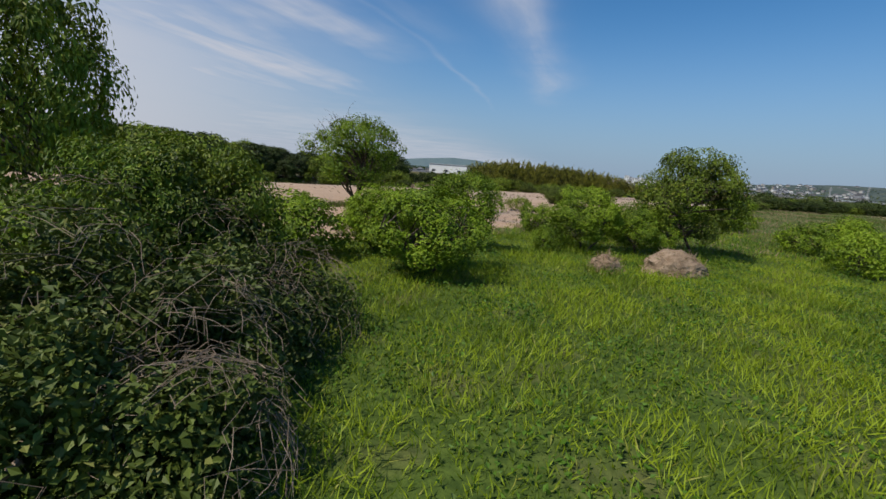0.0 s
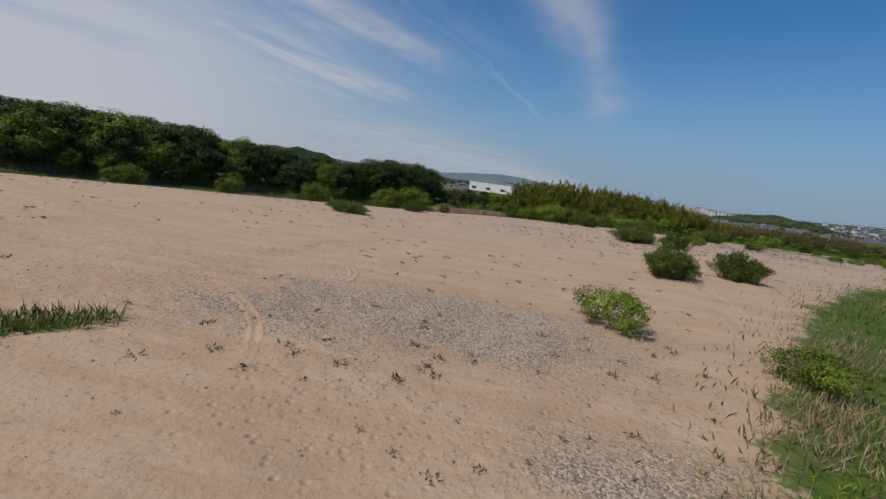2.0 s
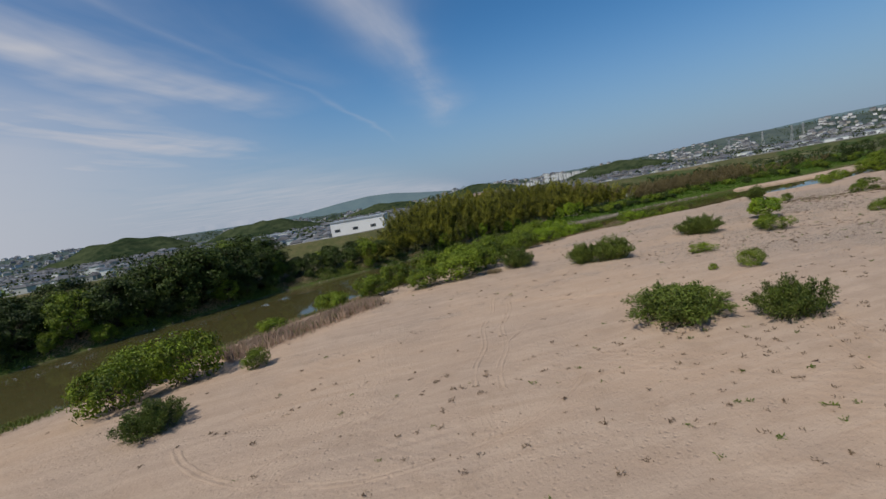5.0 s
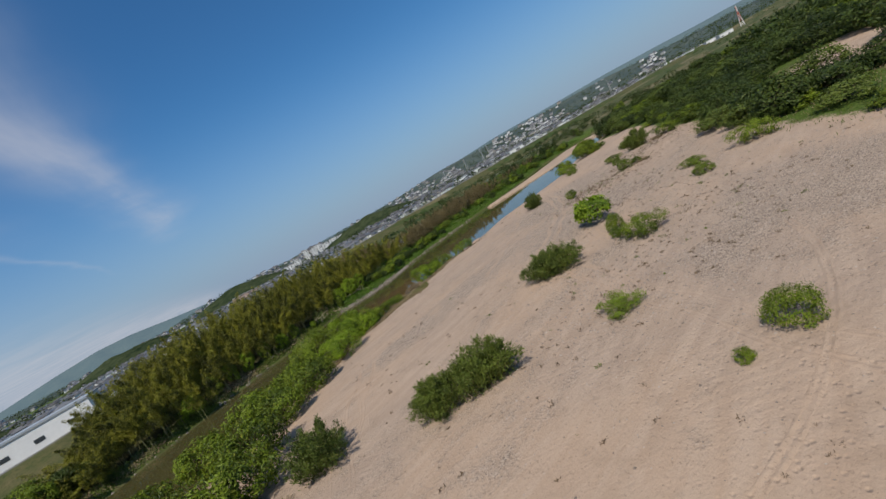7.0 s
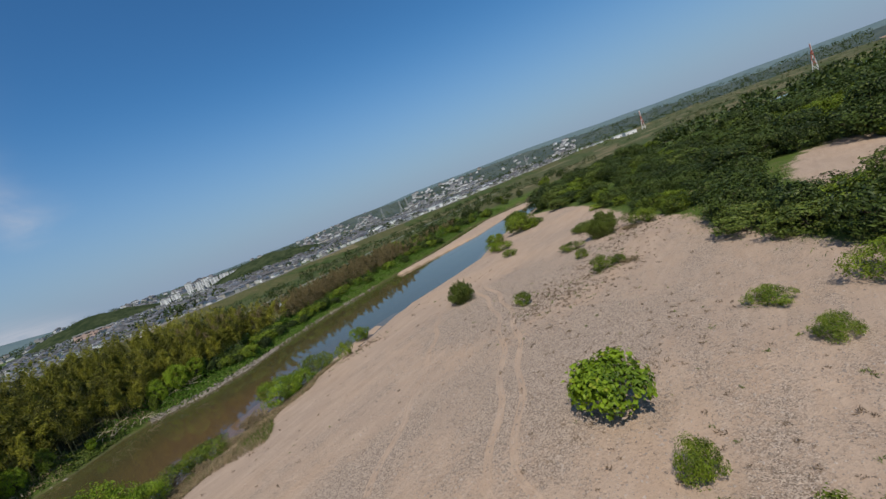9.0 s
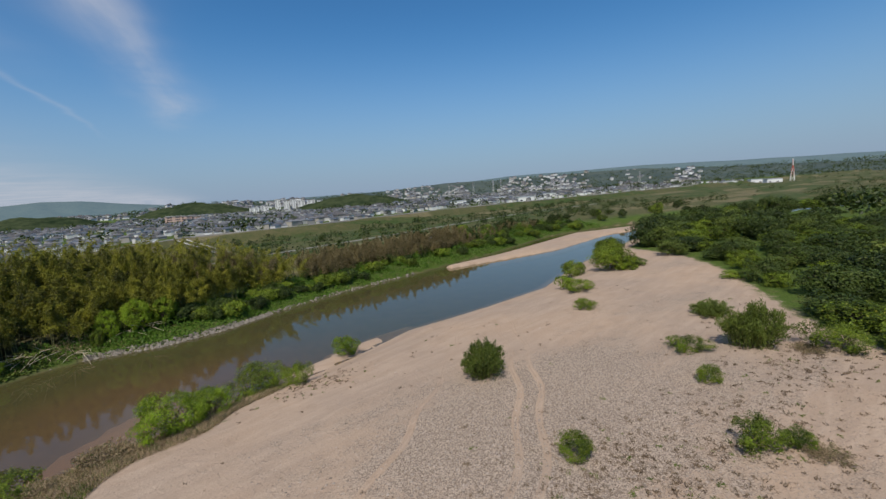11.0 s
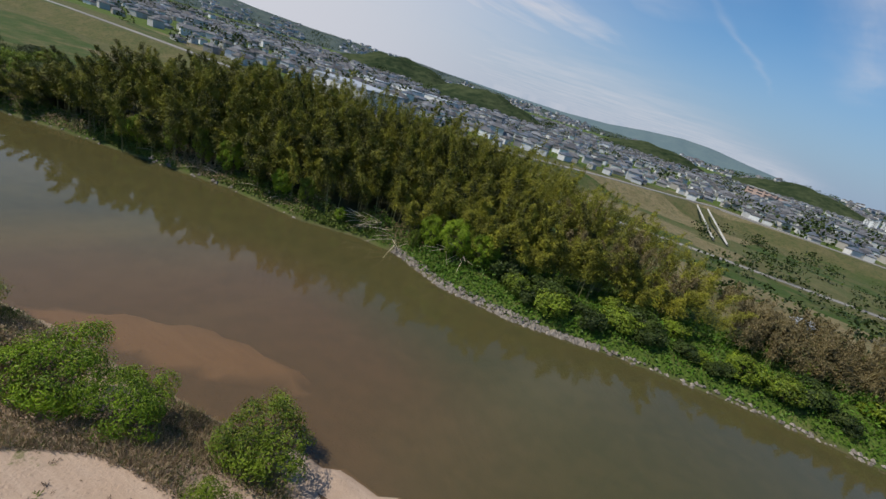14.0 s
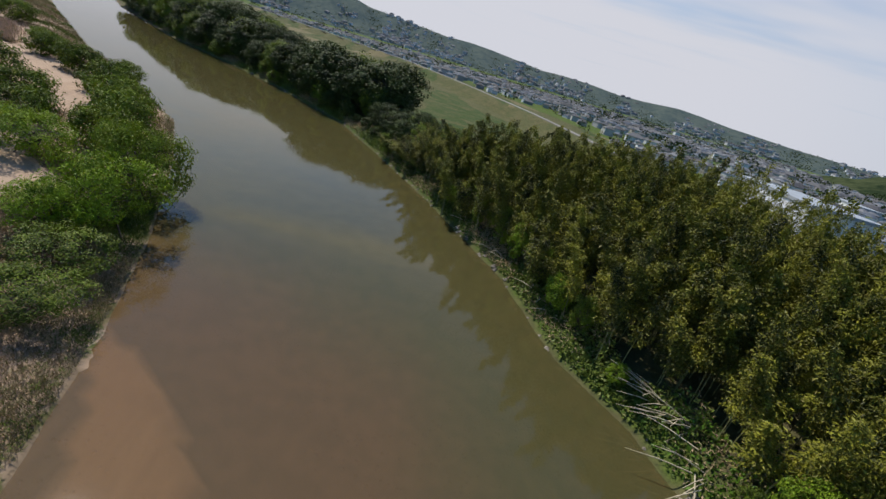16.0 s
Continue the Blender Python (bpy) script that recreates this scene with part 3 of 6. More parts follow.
def build_water():
    xs = np.concatenate([np.linspace(-900, -152, 20), np.arange(-150, 270, 3.0), np.linspace(275, 900, 16)])
    rows = 15
    verts, silt = [], []
    for x in xs:
        a, b = np.interp(x, NEAR[:, 0], NEAR[:, 1]) - 4.0, np.interp(x, FAR[:, 0], FAR[:, 1]) + 3.0
        for k in range(rows):
            t = k / (rows - 1)
            verts.append((x, a + (b - a) * t, WATER))
            # brown silt drifts along the near half, thickest off the shoal
            silt.append(float(np.interp(t, [0, 0.15, 0.45, 0.75, 1], [1.0, 1.0, 0.75, 0.2, 0.0])) * (0.15 + 0.85 * math.exp(-((x - 70) / 26) ** 2)))
    grid = np.arange(len(xs) * rows).reshape(len(xs), rows)
    quads = np.stack([grid[:-1, :-1], grid[1:, :-1], grid[1:, 1:], grid[:-1, 1:]], -1).reshape(-1, 4)
    data = sheet("water", verts, quads, RIVER, smooth=True)
    layer = data.color_attributes.new("silt", "FLOAT_COLOR", "POINT")
    layer.data.foreach_set("color", np.repeat(np.array(silt, np.float32), 4))
    tagged(new("water", data), "slow brown turbid river reflecting the bank", "river", kind="structure")


build_ground()
build_water()


# ---- hills all round ----
def ridge(name, label, radius, profile, depth, material, foot, seed, rough=0.25):
    """A range of hills along an arc: profile rows are (azimuth, crest height)."""
    az = np.arange(profile[0][0], profile[-1][0] + 0.01, 0.4)
    crest = np.interp(az, [p[0] for p in profile], [p[1] for p in profile])
    rng = np.random.default_rng(seed)
    for period, share in ((24, rough), (9, rough * 0.6), (3, rough * 0.4)):
        knots = np.arange(az[0], az[-1] + period, period)
        crest = crest * (1 + share * np.interp(az, knots, rng.uniform(-1, 1, len(knots))))
    steps = [(-1.0, 0.0), (-0.75, 0.16), (-0.5, 0.45), (-0.28, 0.72), (-0.1, 0.93), (0.0, 1.0), (0.15, 0.9), (0.5, 0.4)]
    verts = []
    for a, c in zip(az, crest):
        for s, h in steps:
            wob = 1 + 0.14 * math.sin(a * 1.7 + s * 5) * (abs(s) < 0.95)
            r = radius + s * depth
            verts.append((86 + r * math.sin(radians(a)), 162 + r * math.cos(radians(a)), foot + c * h * (wob if s < -0.2 else 1)))
    m = len(steps)
    grid = np.arange(len(az) * m).reshape(len(az), m)
    quads = np.stack([grid[:-1, :-1], grid[1:, :-1], grid[1:, 1:], grid[:-1, 1:]], -1).reshape(-1, 4)
    return tagged(new(name, sheet(name, verts, quads, material, smooth=True)), label, "hills", kind="structure")


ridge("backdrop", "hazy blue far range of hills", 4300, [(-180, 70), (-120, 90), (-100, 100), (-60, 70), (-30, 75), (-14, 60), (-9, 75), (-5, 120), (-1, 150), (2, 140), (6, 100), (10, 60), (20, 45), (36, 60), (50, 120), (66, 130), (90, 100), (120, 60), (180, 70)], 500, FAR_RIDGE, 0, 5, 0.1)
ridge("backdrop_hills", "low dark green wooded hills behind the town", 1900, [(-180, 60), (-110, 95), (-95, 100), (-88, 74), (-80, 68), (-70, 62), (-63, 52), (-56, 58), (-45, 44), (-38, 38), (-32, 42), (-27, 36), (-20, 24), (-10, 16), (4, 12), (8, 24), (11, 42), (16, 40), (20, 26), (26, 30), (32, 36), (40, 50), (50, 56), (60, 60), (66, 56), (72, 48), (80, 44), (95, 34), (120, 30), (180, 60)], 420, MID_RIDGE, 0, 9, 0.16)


# ---- plants ----
def tree_meshes(name, seed, tall, spread, clumps=26, per_clump=260, leaf=0.17, foliage=None, bark=None, low=0.22, stems=1, leaf_width=0.55, sides=5, puff=1.0, twigs=0):
    """Meshes of trunk and crown of a broadleaved tree or shrub that stands at the origin."""
    rng = np.random.default_rng(seed)
    rods, tops = [], []
    for s in range(stems):
        foot = rng.normal(size=3) * 0.12 * stems * (stems > 1)
        foot[2] = -0.25
        head = np.array([rng.normal() * 0.12 * spread, rng.normal() * 0.12 * spread, tall * 0.72])
        if stems > 1:
            a = 2 * math.pi * (s + rng.random()) / stems
            head[:2] += 0.25 * spread * np.array([math.cos(a), math.sin(a)])
        r = 0.022 * tall / stems ** 0.4
        stem = branch(rng, foot, head, r * 1.25, r * 0.35, 0.02, 6)
        rods.append(stem)
        tops.append(np.array(stem)[:, :3])
    base, axis, faces = [], [], []
    middle, half = tall * (1 + low) / 2, tall * (1 - low) / 2
    lobes = rng.uniform(0.72, 1.12, 7)
    for k in range(clumps + 2):
        # boughs spread over an uneven egg, each a dome of leaves that looks outwards
        up = -0.9 + 1.86 * (k + rng.random()) / clumps
        a = k * 2.39996 + rng.normal() * 0.35
        ring = math.sqrt(max(0.02, 1 - up * up)) ** 0.8
        out = np.array([ring * math.cos(a), ring * math.sin(a), up])
        reach = rng.uniform(0.55, 0.86) * lobes[int((a % 6.2832) / 6.2832 * 7) % 7]
        c = np.array([out[0] * spread * 0.5 * reach, out[1] * spread * 0.5 * reach, middle + out[2] * half * (0.45 + 0.45 * reach)])
        size = spread * rng.uniform(0.11, 0.21) * puff * (30 / clumps) ** 0.4
        if k >= clumps:                 # the heart of the crown
            out, c, size = np.array([0.0, 0.0, 1.0]), np.array([0.0, 0.0, middle + half * (0.5 if k == clumps else 0.05)]), spread * 0.24
        stem = tops[k % len(tops)]
        joint = stem[np.argmin(np.abs(stem[:, 2] - c[2] * 0.62))]
        rods.append(branch(rng, joint, c, 0.009 * tall * rng.uniform(0.6, 1.1), 0.004 * tall, 0.08, 3))
        count = int(per_clump * (size / spread / 0.16) ** 2 * rng.uniform(0.8, 1.2))
        # leaves gather in sprays at the twig ends, with dark gaps between them
        ends = unit(unit(rng.normal(size=(9, 3))) + out * 0.7 + np.array([0, 0, 0.3]))
        far_out = rng.uniform(0.62, 1.15, 9)
        which = rng.integers(0, 9, count)
        way = unit(ends[which] + rng.normal(size=(count, 3)) * 0.30)
        shell = (far_out[which] * rng.uniform(0.78, 1.08, count))[:, None]
        inner = rng.random(count) < 0.16
        shell[inner] *= rng.uniform(0.25, 0.7, (inner.sum(), 1))
        base.append(c + way * size * shell * np.array([1.12, 1.12, 0.85]))
        drift = rng.normal(size=(count, 3))
        drift[:, 2] -= 0.5
        axis.append(drift - (drift * way).sum(axis=1, keepdims=True) * way * 0.85)
        faces.append(way * 0.7 + np.array([0, 0, 0.6]))
    for k in range(twigs):
        a, up = rng.uniform(0, 6.28), rng.uniform(0.2, 0.95)
        ring = math.sqrt(1 - up * up)
        p = np.array([ring * math.cos(a) * spread * 0.42, ring * math.sin(a) * spread * 0.42, middle + up * half * 0.85])
        q = p + np.array([math.cos(a) * 0.5, math.sin(a) * 0.5, 0.7]) * rng.uniform(0.5, 1.1)
        rods.append(branch(rng, p, q, 0.018, 0.005, 0.1, 4))
        rods.append(branch(rng, (p + q) / 2, (p + q) / 2 + rng.normal(size=3) * 0.35 + np.array([0, 0, 0.2]), 0.009, 0.003, 0.1, 2))
    base, axis = np.concatenate(base), np.concatenate(axis)
    base[:, 2] = np.maximum(base[:, 2], 0.06)
    length = leaf * rng.uniform(0.6, 1.35, len(base))
    face = np.concatenate(faces)
    v, q = leaves(rng, base, axis, length, length * leaf_width, 0.15, face, 0.28)
    tv, tq = tubes(rods, sides)
    return sheet(name + "_trunk", tv, tq, bark or BARK, smooth=True), sheet(name + "_crown", v, q, foliage or TREE_GREEN)


def willow_meshes(name, seed, wide, tall, count=17000, leaf=0.15, foliage=None):
    """Meshes of stems and crown of a bushy river willow: many wands that fan up from the ground."""
    rng = np.random.default_rng(seed)
    base, axis, rods = [], [], []
    wands = 110
    lobes = [(rng.uniform(-0.25, 0.25) * wide, rng.uniform(-0.2, 0.2) * wide, rng.uniform(0.75, 1.0)) for _ in range(4)]
    for k in range(wands):
        lx, ly, share = lobes[k % 4]
        a, r = rng.uniform(0, 2 * math.pi), math.sqrt(rng.random())
        foot = np.array([lx * 0.8 + 0.18 * wide * r * math.cos(a), ly * 0.8 + 0.18 * wide * r * math.sin(a), -0.05])
        tip = np.array([lx + 0.42 * wide * r * math.cos(a), ly + 0.36 * wide * r * math.sin(a), tall * share * (1.0 - 0.6 * r * r) * rng.uniform(0.72, 1.02)])
        rods.append([(*foot, 0.014), (*(foot * 0.5 + tip * 0.5 + np.array([0, 0, 0.06 * tall])), 0.010), (*tip, 0.004)])
        n = count // wands
        t = rng.uniform(0.12, 1.0, (n, 1))
        p = foot + (tip - foot) * t + np.array([0, 0, 0.12 * tall]) * np.sin(math.pi * t) + rng.normal(size=(n, 3)) * 0.042 * wide * (1.15 - 0.8 * t)
        base.append(p)
        axis.append(unit(tip - foot) * 0.9 + rng.normal(size=(n, 3)) * 0.55)
    base, axis = np.concatenate(base), np.concatenate(axis)
    base[:, 2] = np.maximum(base[:, 2], 0.03)
    length = leaf * rng.uniform(0.6, 1.4, len(base))
    v, q = leaves(rng, base, axis, length, length * 0.34, 0.08, base - np.array([0, 0, 0.1 * tall]))
    tv, tq = tubes(rods, 3)
    return sheet(name + "_stems", tv, tq, BARK), sheet(name + "_crown", v, q, foliage or WILLOW_GREEN)


def bamboo_meshes(name, seed, tall, foliage, plumes=3, per_plume=850, leaf=0.29, wide=0.95):
    """Meshes of the culms, one by one, and of the foliage of a clump of bamboo whose heads nod outwards."""
    rng = np.random.default_rng(seed)
    base, axis, rods, faces = [], [], [], []
    for k in range(plumes):
        a = 2 * math.pi * (k + rng.random()) / plumes
        out = np.array([math.cos(a), math.sin(a), 0])
        foot = out * rng.uniform(0.5, 1.2) + np.array([0, 0, -0.2])
        h = tall * rng.uniform(0.78, 1.2)
        lean = rng.uniform(0.08, 0.20) * h
        path = np.array([foot + out * lean * (t ** 2.3) + np.array([0, 0, h * (t - 0.13 * t ** 5)]) for t in np.linspace(0, 1, 7)])
        rods.append([(*p, 0.055 * (1 - 0.85 * i / 6)) for i, p in enumerate(path)])
        # drooping sprays up the culm, ever shorter towards the nodding tip
        for t in np.linspace(0.34, 1.0, 12):
            share = (t - 0.34) / 0.66
            few = int(per_plume / 9 * (0.55 + 0.9 * math.sin(math.pi * min(1, 0.25 + 0.75 * share))))
            spot = np.array([np.interp(t, np.linspace(0, 1, 7), path[:, i]) for i in range(3)])
            reach = wide * rng.uniform(0.75, 1.3) * (1.15 - 0.8 * share ** 2)
            twist = rng.uniform(0, 6.3)
            heart = spot + np.array([math.cos(twist), math.sin(twist), -0.15]) * 0.38 * reach
            way = unit(rng.normal(size=(few, 3)) + np.array([0, 0, 0.25]))
            base.append(heart + way * rng.uniform(0.45, 1.05, (few, 1)) * np.array([reach * 0.8, reach * 0.8, reach * 0.75]))
            drift = rng.normal(size=(few, 3)) + way * 0.6 + out * 0.35
            drift[:, 2] -= 0.9
            axis.append(drift)
            faces.append(way * 0.8 + np.array([0, 0, 0.5]))
    base, axis = np.concatenate(base), np.concatenate(axis)
    length = leaf * rng.uniform(0.55, 1.35, len(base))
    v, q = leaves(rng, base, axis, length, length * 0.40, 0.14, np.concatenate(faces), 0.3)
    return [sheet(name + "_culm", *tubes([rod], 3), CULM) for rod in rods] + [sheet(name + "_foliage", v, q, foliage)]


def plant(name, label, category, group, meshes, names):
    """A plant at the origin, to be copied about."""
    root = thing(name, label, category, group)
    for data, n in zip(meshes, names):
        part(n, data, root)
    return root


class Nursery:
    """First plants go to their place, later ones are copies."""

    def __init__(self):
        self.used = set()

    def put(self, root, x, y, scale=1.0, turn=0.0, flat=None, label="", sink=0.05):
        z = max(ground_z(x, y), WATER - 0.2) - sink
        s = scale if flat is None else flat
        m = Matrix.Translation((x, y, z)) @ Matrix.Rotation(turn, 4, "Z") @ Matrix.Diagonal((s, s, scale, 1))
        if root.name in self.used:
            true = root.name.split(".")[0] in ("bamboo_clump", "dry_bamboo_clump", "bank_tree", "broadleaf_tree", "bank_shrub")
            ob = copy_thing(root, m @ Matrix.Diagonal((*(1 / k for k in root.scale), 1)) if true else m)
        else:
            self.used.add(root.name)
            ob = root
            ob.matrix_basis = m
        return tagged(ob, label)


grow = Nursery()
pick = random.Random(11)

# bushes on the sand: x, y, width, height
willows = [plant("willow_bush", "bushy olive-green river willow on the sand", "bush", "willows on the sand", willow_meshes("willow", 20 + k, 5.0, 2.6), ("woody_base", "crown")) for k in range(4)]
SAND_WILLOWS = [(-16.3, 93.5, 6.6, 1.9), (-12, 116, 5.5, 2.2), (18.6, 74.2, 6.0, 3.3), (26.3, 77.8, 5.0, 3.1), (28.2, 115.0, 7.0, 4.1), (32.6, 109.2, 4.6, 3.3),
                (36.4, 139.2, 5.0, 3.2), (33.6, 141.4, 4.8, 2.8), (53.2, 143.8, 4.9, 4.9), (26.9, 149.6, 5.6, 4.0), (94.2, 174.2, 4.4, 3.0), (113.6, 158.4, 5.8, 3.9),
                (122.8, 164.4, 4.2, 2.6), (92.9, 197.6, 0.1, 0.1)]
for k, (x, y, w, h) in enumerate(SAND_WILLOWS[:-1]):
    grow.put(willows[k % 4], x, y, h / 2.6, k * 1.9, w / 4.9)

low_bushes = [plant("low_bush", "low bright-green leafy bush on the sand", "bush", "low bushes on the sand", tree_meshes("low_bush", 40 + k, 1.5, 3.2, 22, 170, 0.11, TREE_GREEN, low=0.12, stems=5), ("woody_base", "crown")) for k in range(2)]
for k, (x, y, w, h) in enumerate([(9.5, 56.4, 3.4, 1.6), (41.3, 121.4, 2.7, 1.5), (44.4, 131.8, 3.2, 0.9), (62.0, 140.0, 2.6, 1.6), (58.6, 135.6, 4.0, 1.6), (59.6, 138.6, 2.4, 0.9), (80.2, 137.2, 3.2, 0.9), (74.2, 134.2, 3.2, 1.1),
                                  (82.4, 130.4, 4.6, 1.9), (88.6, 161.2, 2.8, 1.4), (96.0, 153.6, 2.8, 1.5), (97.6, 152.0, 2.4, 0.9), (109.8, 162.4, 3.6, 1.1), (119.4, 178.8, 4.0, 1.2), (130, 186.2, 5.0, 1.6),
                                  (103.6, 158.6, 2.4, 1.2), (116.2, 152.6, 4.6, 1.9), (38.3, 122.9, 1.2, 0.6), (83.4, 190.6, 2.6, 1.9), (105.0, 133.0, 4.5, 1.6), (16.0, 52.5, 3.0, 1.2)]):
    grow.put(low_bushes[k % 2], x, y, h / 1.5, k * 2.3, w / 3.3)

fig = plant("small_fig_tree", "small leafy tree with pale crooked stems on the sand", "tree", "", tree_meshes("fig", 77, 2.9, 4.6, 20, 90, 0.30, BRIGHT_GREEN, PALE_BARK, low=0.35, stems=3, leaf_width=0.7), ("trunk", "crown"))
grow.put(fig, 66.8, 144.8, 1.0, 0.4)

# rounded bushes along the near water's edge
shore = [plant("riverside_bush", "rounded leafy green willow at the water's edge", "bush", "riverside bushes", tree_meshes("shore", 60 + k, 3.6, 6.2, 34, (250, 250, 110, 110)[k], (0.19, 0.19, 0.31, 0.31)[k], (BRIGHT_GREEN, TREE_GREEN, TREE_GREEN, DARK_GREEN)[k], low=0.10, stems=5, leaf_width=0.42), ("woody_base", "crown")) for k in range(4)]
SHORE = [(71.4, 190.0, 5.6, 3.2, 0), (75.4, 191.6, 5.0, 3.0, 0), (81.2, 195.4, 5.6, 3.0, 1), (93.0, 198.2, 3.8, 2.5, 0), (56, 187.6, 6.4, 2.6, 1), (52, 184.5, 5.6, 2.8, 0), (49.5, 186.0, 8.0, 5.2, 0), (41.5, 185.0, 9.2, 7.0, 1),
         (35, 178.6, 8.0, 4.6, 1), (29, 176.5, 8.4, 4.8, 1), (22, 173, 8.0, 4.6, 2), (36, 172, 7, 3.6, 1), (15, 168, 8, 4.5, 1), (43, 176.5, 7, 3.4, 0), (17.2, 150.5, 9.0, 4.6, 1), (21.5, 154, 7.5, 4.2, 0), (25, 160.5, 7.5, 4.4, 2),
         (11.5, 149.5, 6.0, 3.2, 1), (3.6, 152.8, 6.4, 3.6, 1), (-2, 150, 5.5, 2.6, 0), (-7.4, 126.4, 2.8, 1.8, 0), (-14.5, 128, 8.0, 4.8, 2), (-18.5, 124, 7, 4.0, 1), (-21, 132, 7.5, 4.2, 1), (-32, 118, 7, 3.4, 1), (-46, 112, 6, 3.0, 2),
         (-60, 104, 6.5, 3.4, 1), (-9.8, 143, 4.5, 2.0, 0), (8, 160, 7, 4.2, 2), (146, 197.4, 6.0, 3.2, 1), (131, 189.4, 3.4, 2.4, 0), (150, 190.6, 9, 4.4, 0), (158, 196, 8, 4.0, 1), (168, 201, 8, 4.2, 2), (178, 206, 8, 4.0, 0),
         (30, 168, 7, 3.8, 0), (61, 189, 5.5, 2.4, 1), (-4, 160, 6, 3.4, 1), (-88, 84, 8, 4, 2)]
for k, (x, y, w, h, kind) in enumerate(SHORE):
    kind = kind if 40 < x < 140 else 2
    w, h = (w, h) if 62 < x < 140 else (1.12 * w, 1.1 * h) if 38 < x <= 62 else (0.85 * w, 0.85 * h)
    grow.put(shore[kind], x, y, h / 3.6, k * 2.1, w / 6.2)

# trees and thickets where the flight begins
near_trees = [plant("broadleaf_tree", "spreading broadleaf tree with dense dark-green leaves", "tree", "trees in the meadow", tree_meshes("near_tree", 90 + k, 5.0, 6.0, 44, 480, 0.15, (BRIGHT_GREEN, BRIGHT_GREEN, TREE_GREEN)[k], low=0.10, stems=2), ("trunk", "crown")) for k in range(3)]
NEAR_TREES = [(-0.4, 18.0, 5.6, 3.6, 0), (-3.0, 24.4, 3.6, 2.9, 1), (1.1, 25.2, 4.9, 4.4, 0), (-2.8, 22.2, 4.6, 3.3, 1), (9.2, 28.0, 5.2, 3.8, 1), (16.0, 28.6, 6.4, 6.6, 2), (12.6, 28.2, 4.4, 3.1, 1), (-9.2, 10.2, 3.9, 3.2, 0),
              (-5.6, 11.6, 4.2, 4.6, 2), (-7.8, 13.6, 3.8, 3.0, 1), (-12.6, 14.2, 5.4, 9.2, 2), (-9.8, 16.5, 4.4, 3.2, 0), (-6.4, 10.2, 3.8, 4.3, 1), (-8.0, 15.0, 3.6, 3.0, 0), (-7.4, 12.4, 4.6, 4.8, 2), (11.6, 38.8, 4.0, 2.3, 2)]
for k, (x, y, w, h, kind) in enumerate(NEAR_TREES):
    grow.put(near_trees[kind], x, y, h / 5.0, k * 2.4, w / 6.0)
tall_tree = plant("broadleaf_tree", "tall open tree with a dark crooked trunk and bare twigs", "tree", "trees in the meadow", tree_meshes("tall_tree", 98, 7.0, 5.6, 40, 400, 0.13, BRIGHT_GREEN, low=0.42, stems=1, twigs=30), ("trunk", "crown"))
grow.put(tall_tree, -5.0, 26.6, 1.0, 0.6)
shrub = plant("meadow_shrub", "bright leafy shrub in the meadow", "bush", "meadow shrubs", tree_meshes("shrub", 111, 2.2, 3.6, 30, 160, 0.15, BRIGHT_GREEN, low=0.08, stems=5), ("woody_base", "crown"))
for k, (x, y, w, h) in enumerate([(7.8, 36.4, 3.2, 2.1), (16.6, 41.0, 3.4, 1.3), (-6.0, 19.8, 5.4, 2.7), (6.4, 26.4, 2.2, 1.5), (24.5, 26.0, 4.0, 2.4), (27, 33, 4.4, 2.2), (33, 36, 5, 2.6), (23, 47, 4, 1.6), (31, 57, 5, 1.7), (39, 68, 5, 1.8), (46, 74, 6, 2.2), (30, 46, 5, 2.4),
                                  (54, 86, 6, 2.2), (64, 97, 6, 2.4), (72, 108, 6, 2.6), (-13.6, 42.6, 2.0, 1.3)]):
    grow.put(shrub, x, y, h / 2.2, k * 1.3, w / 3.6)


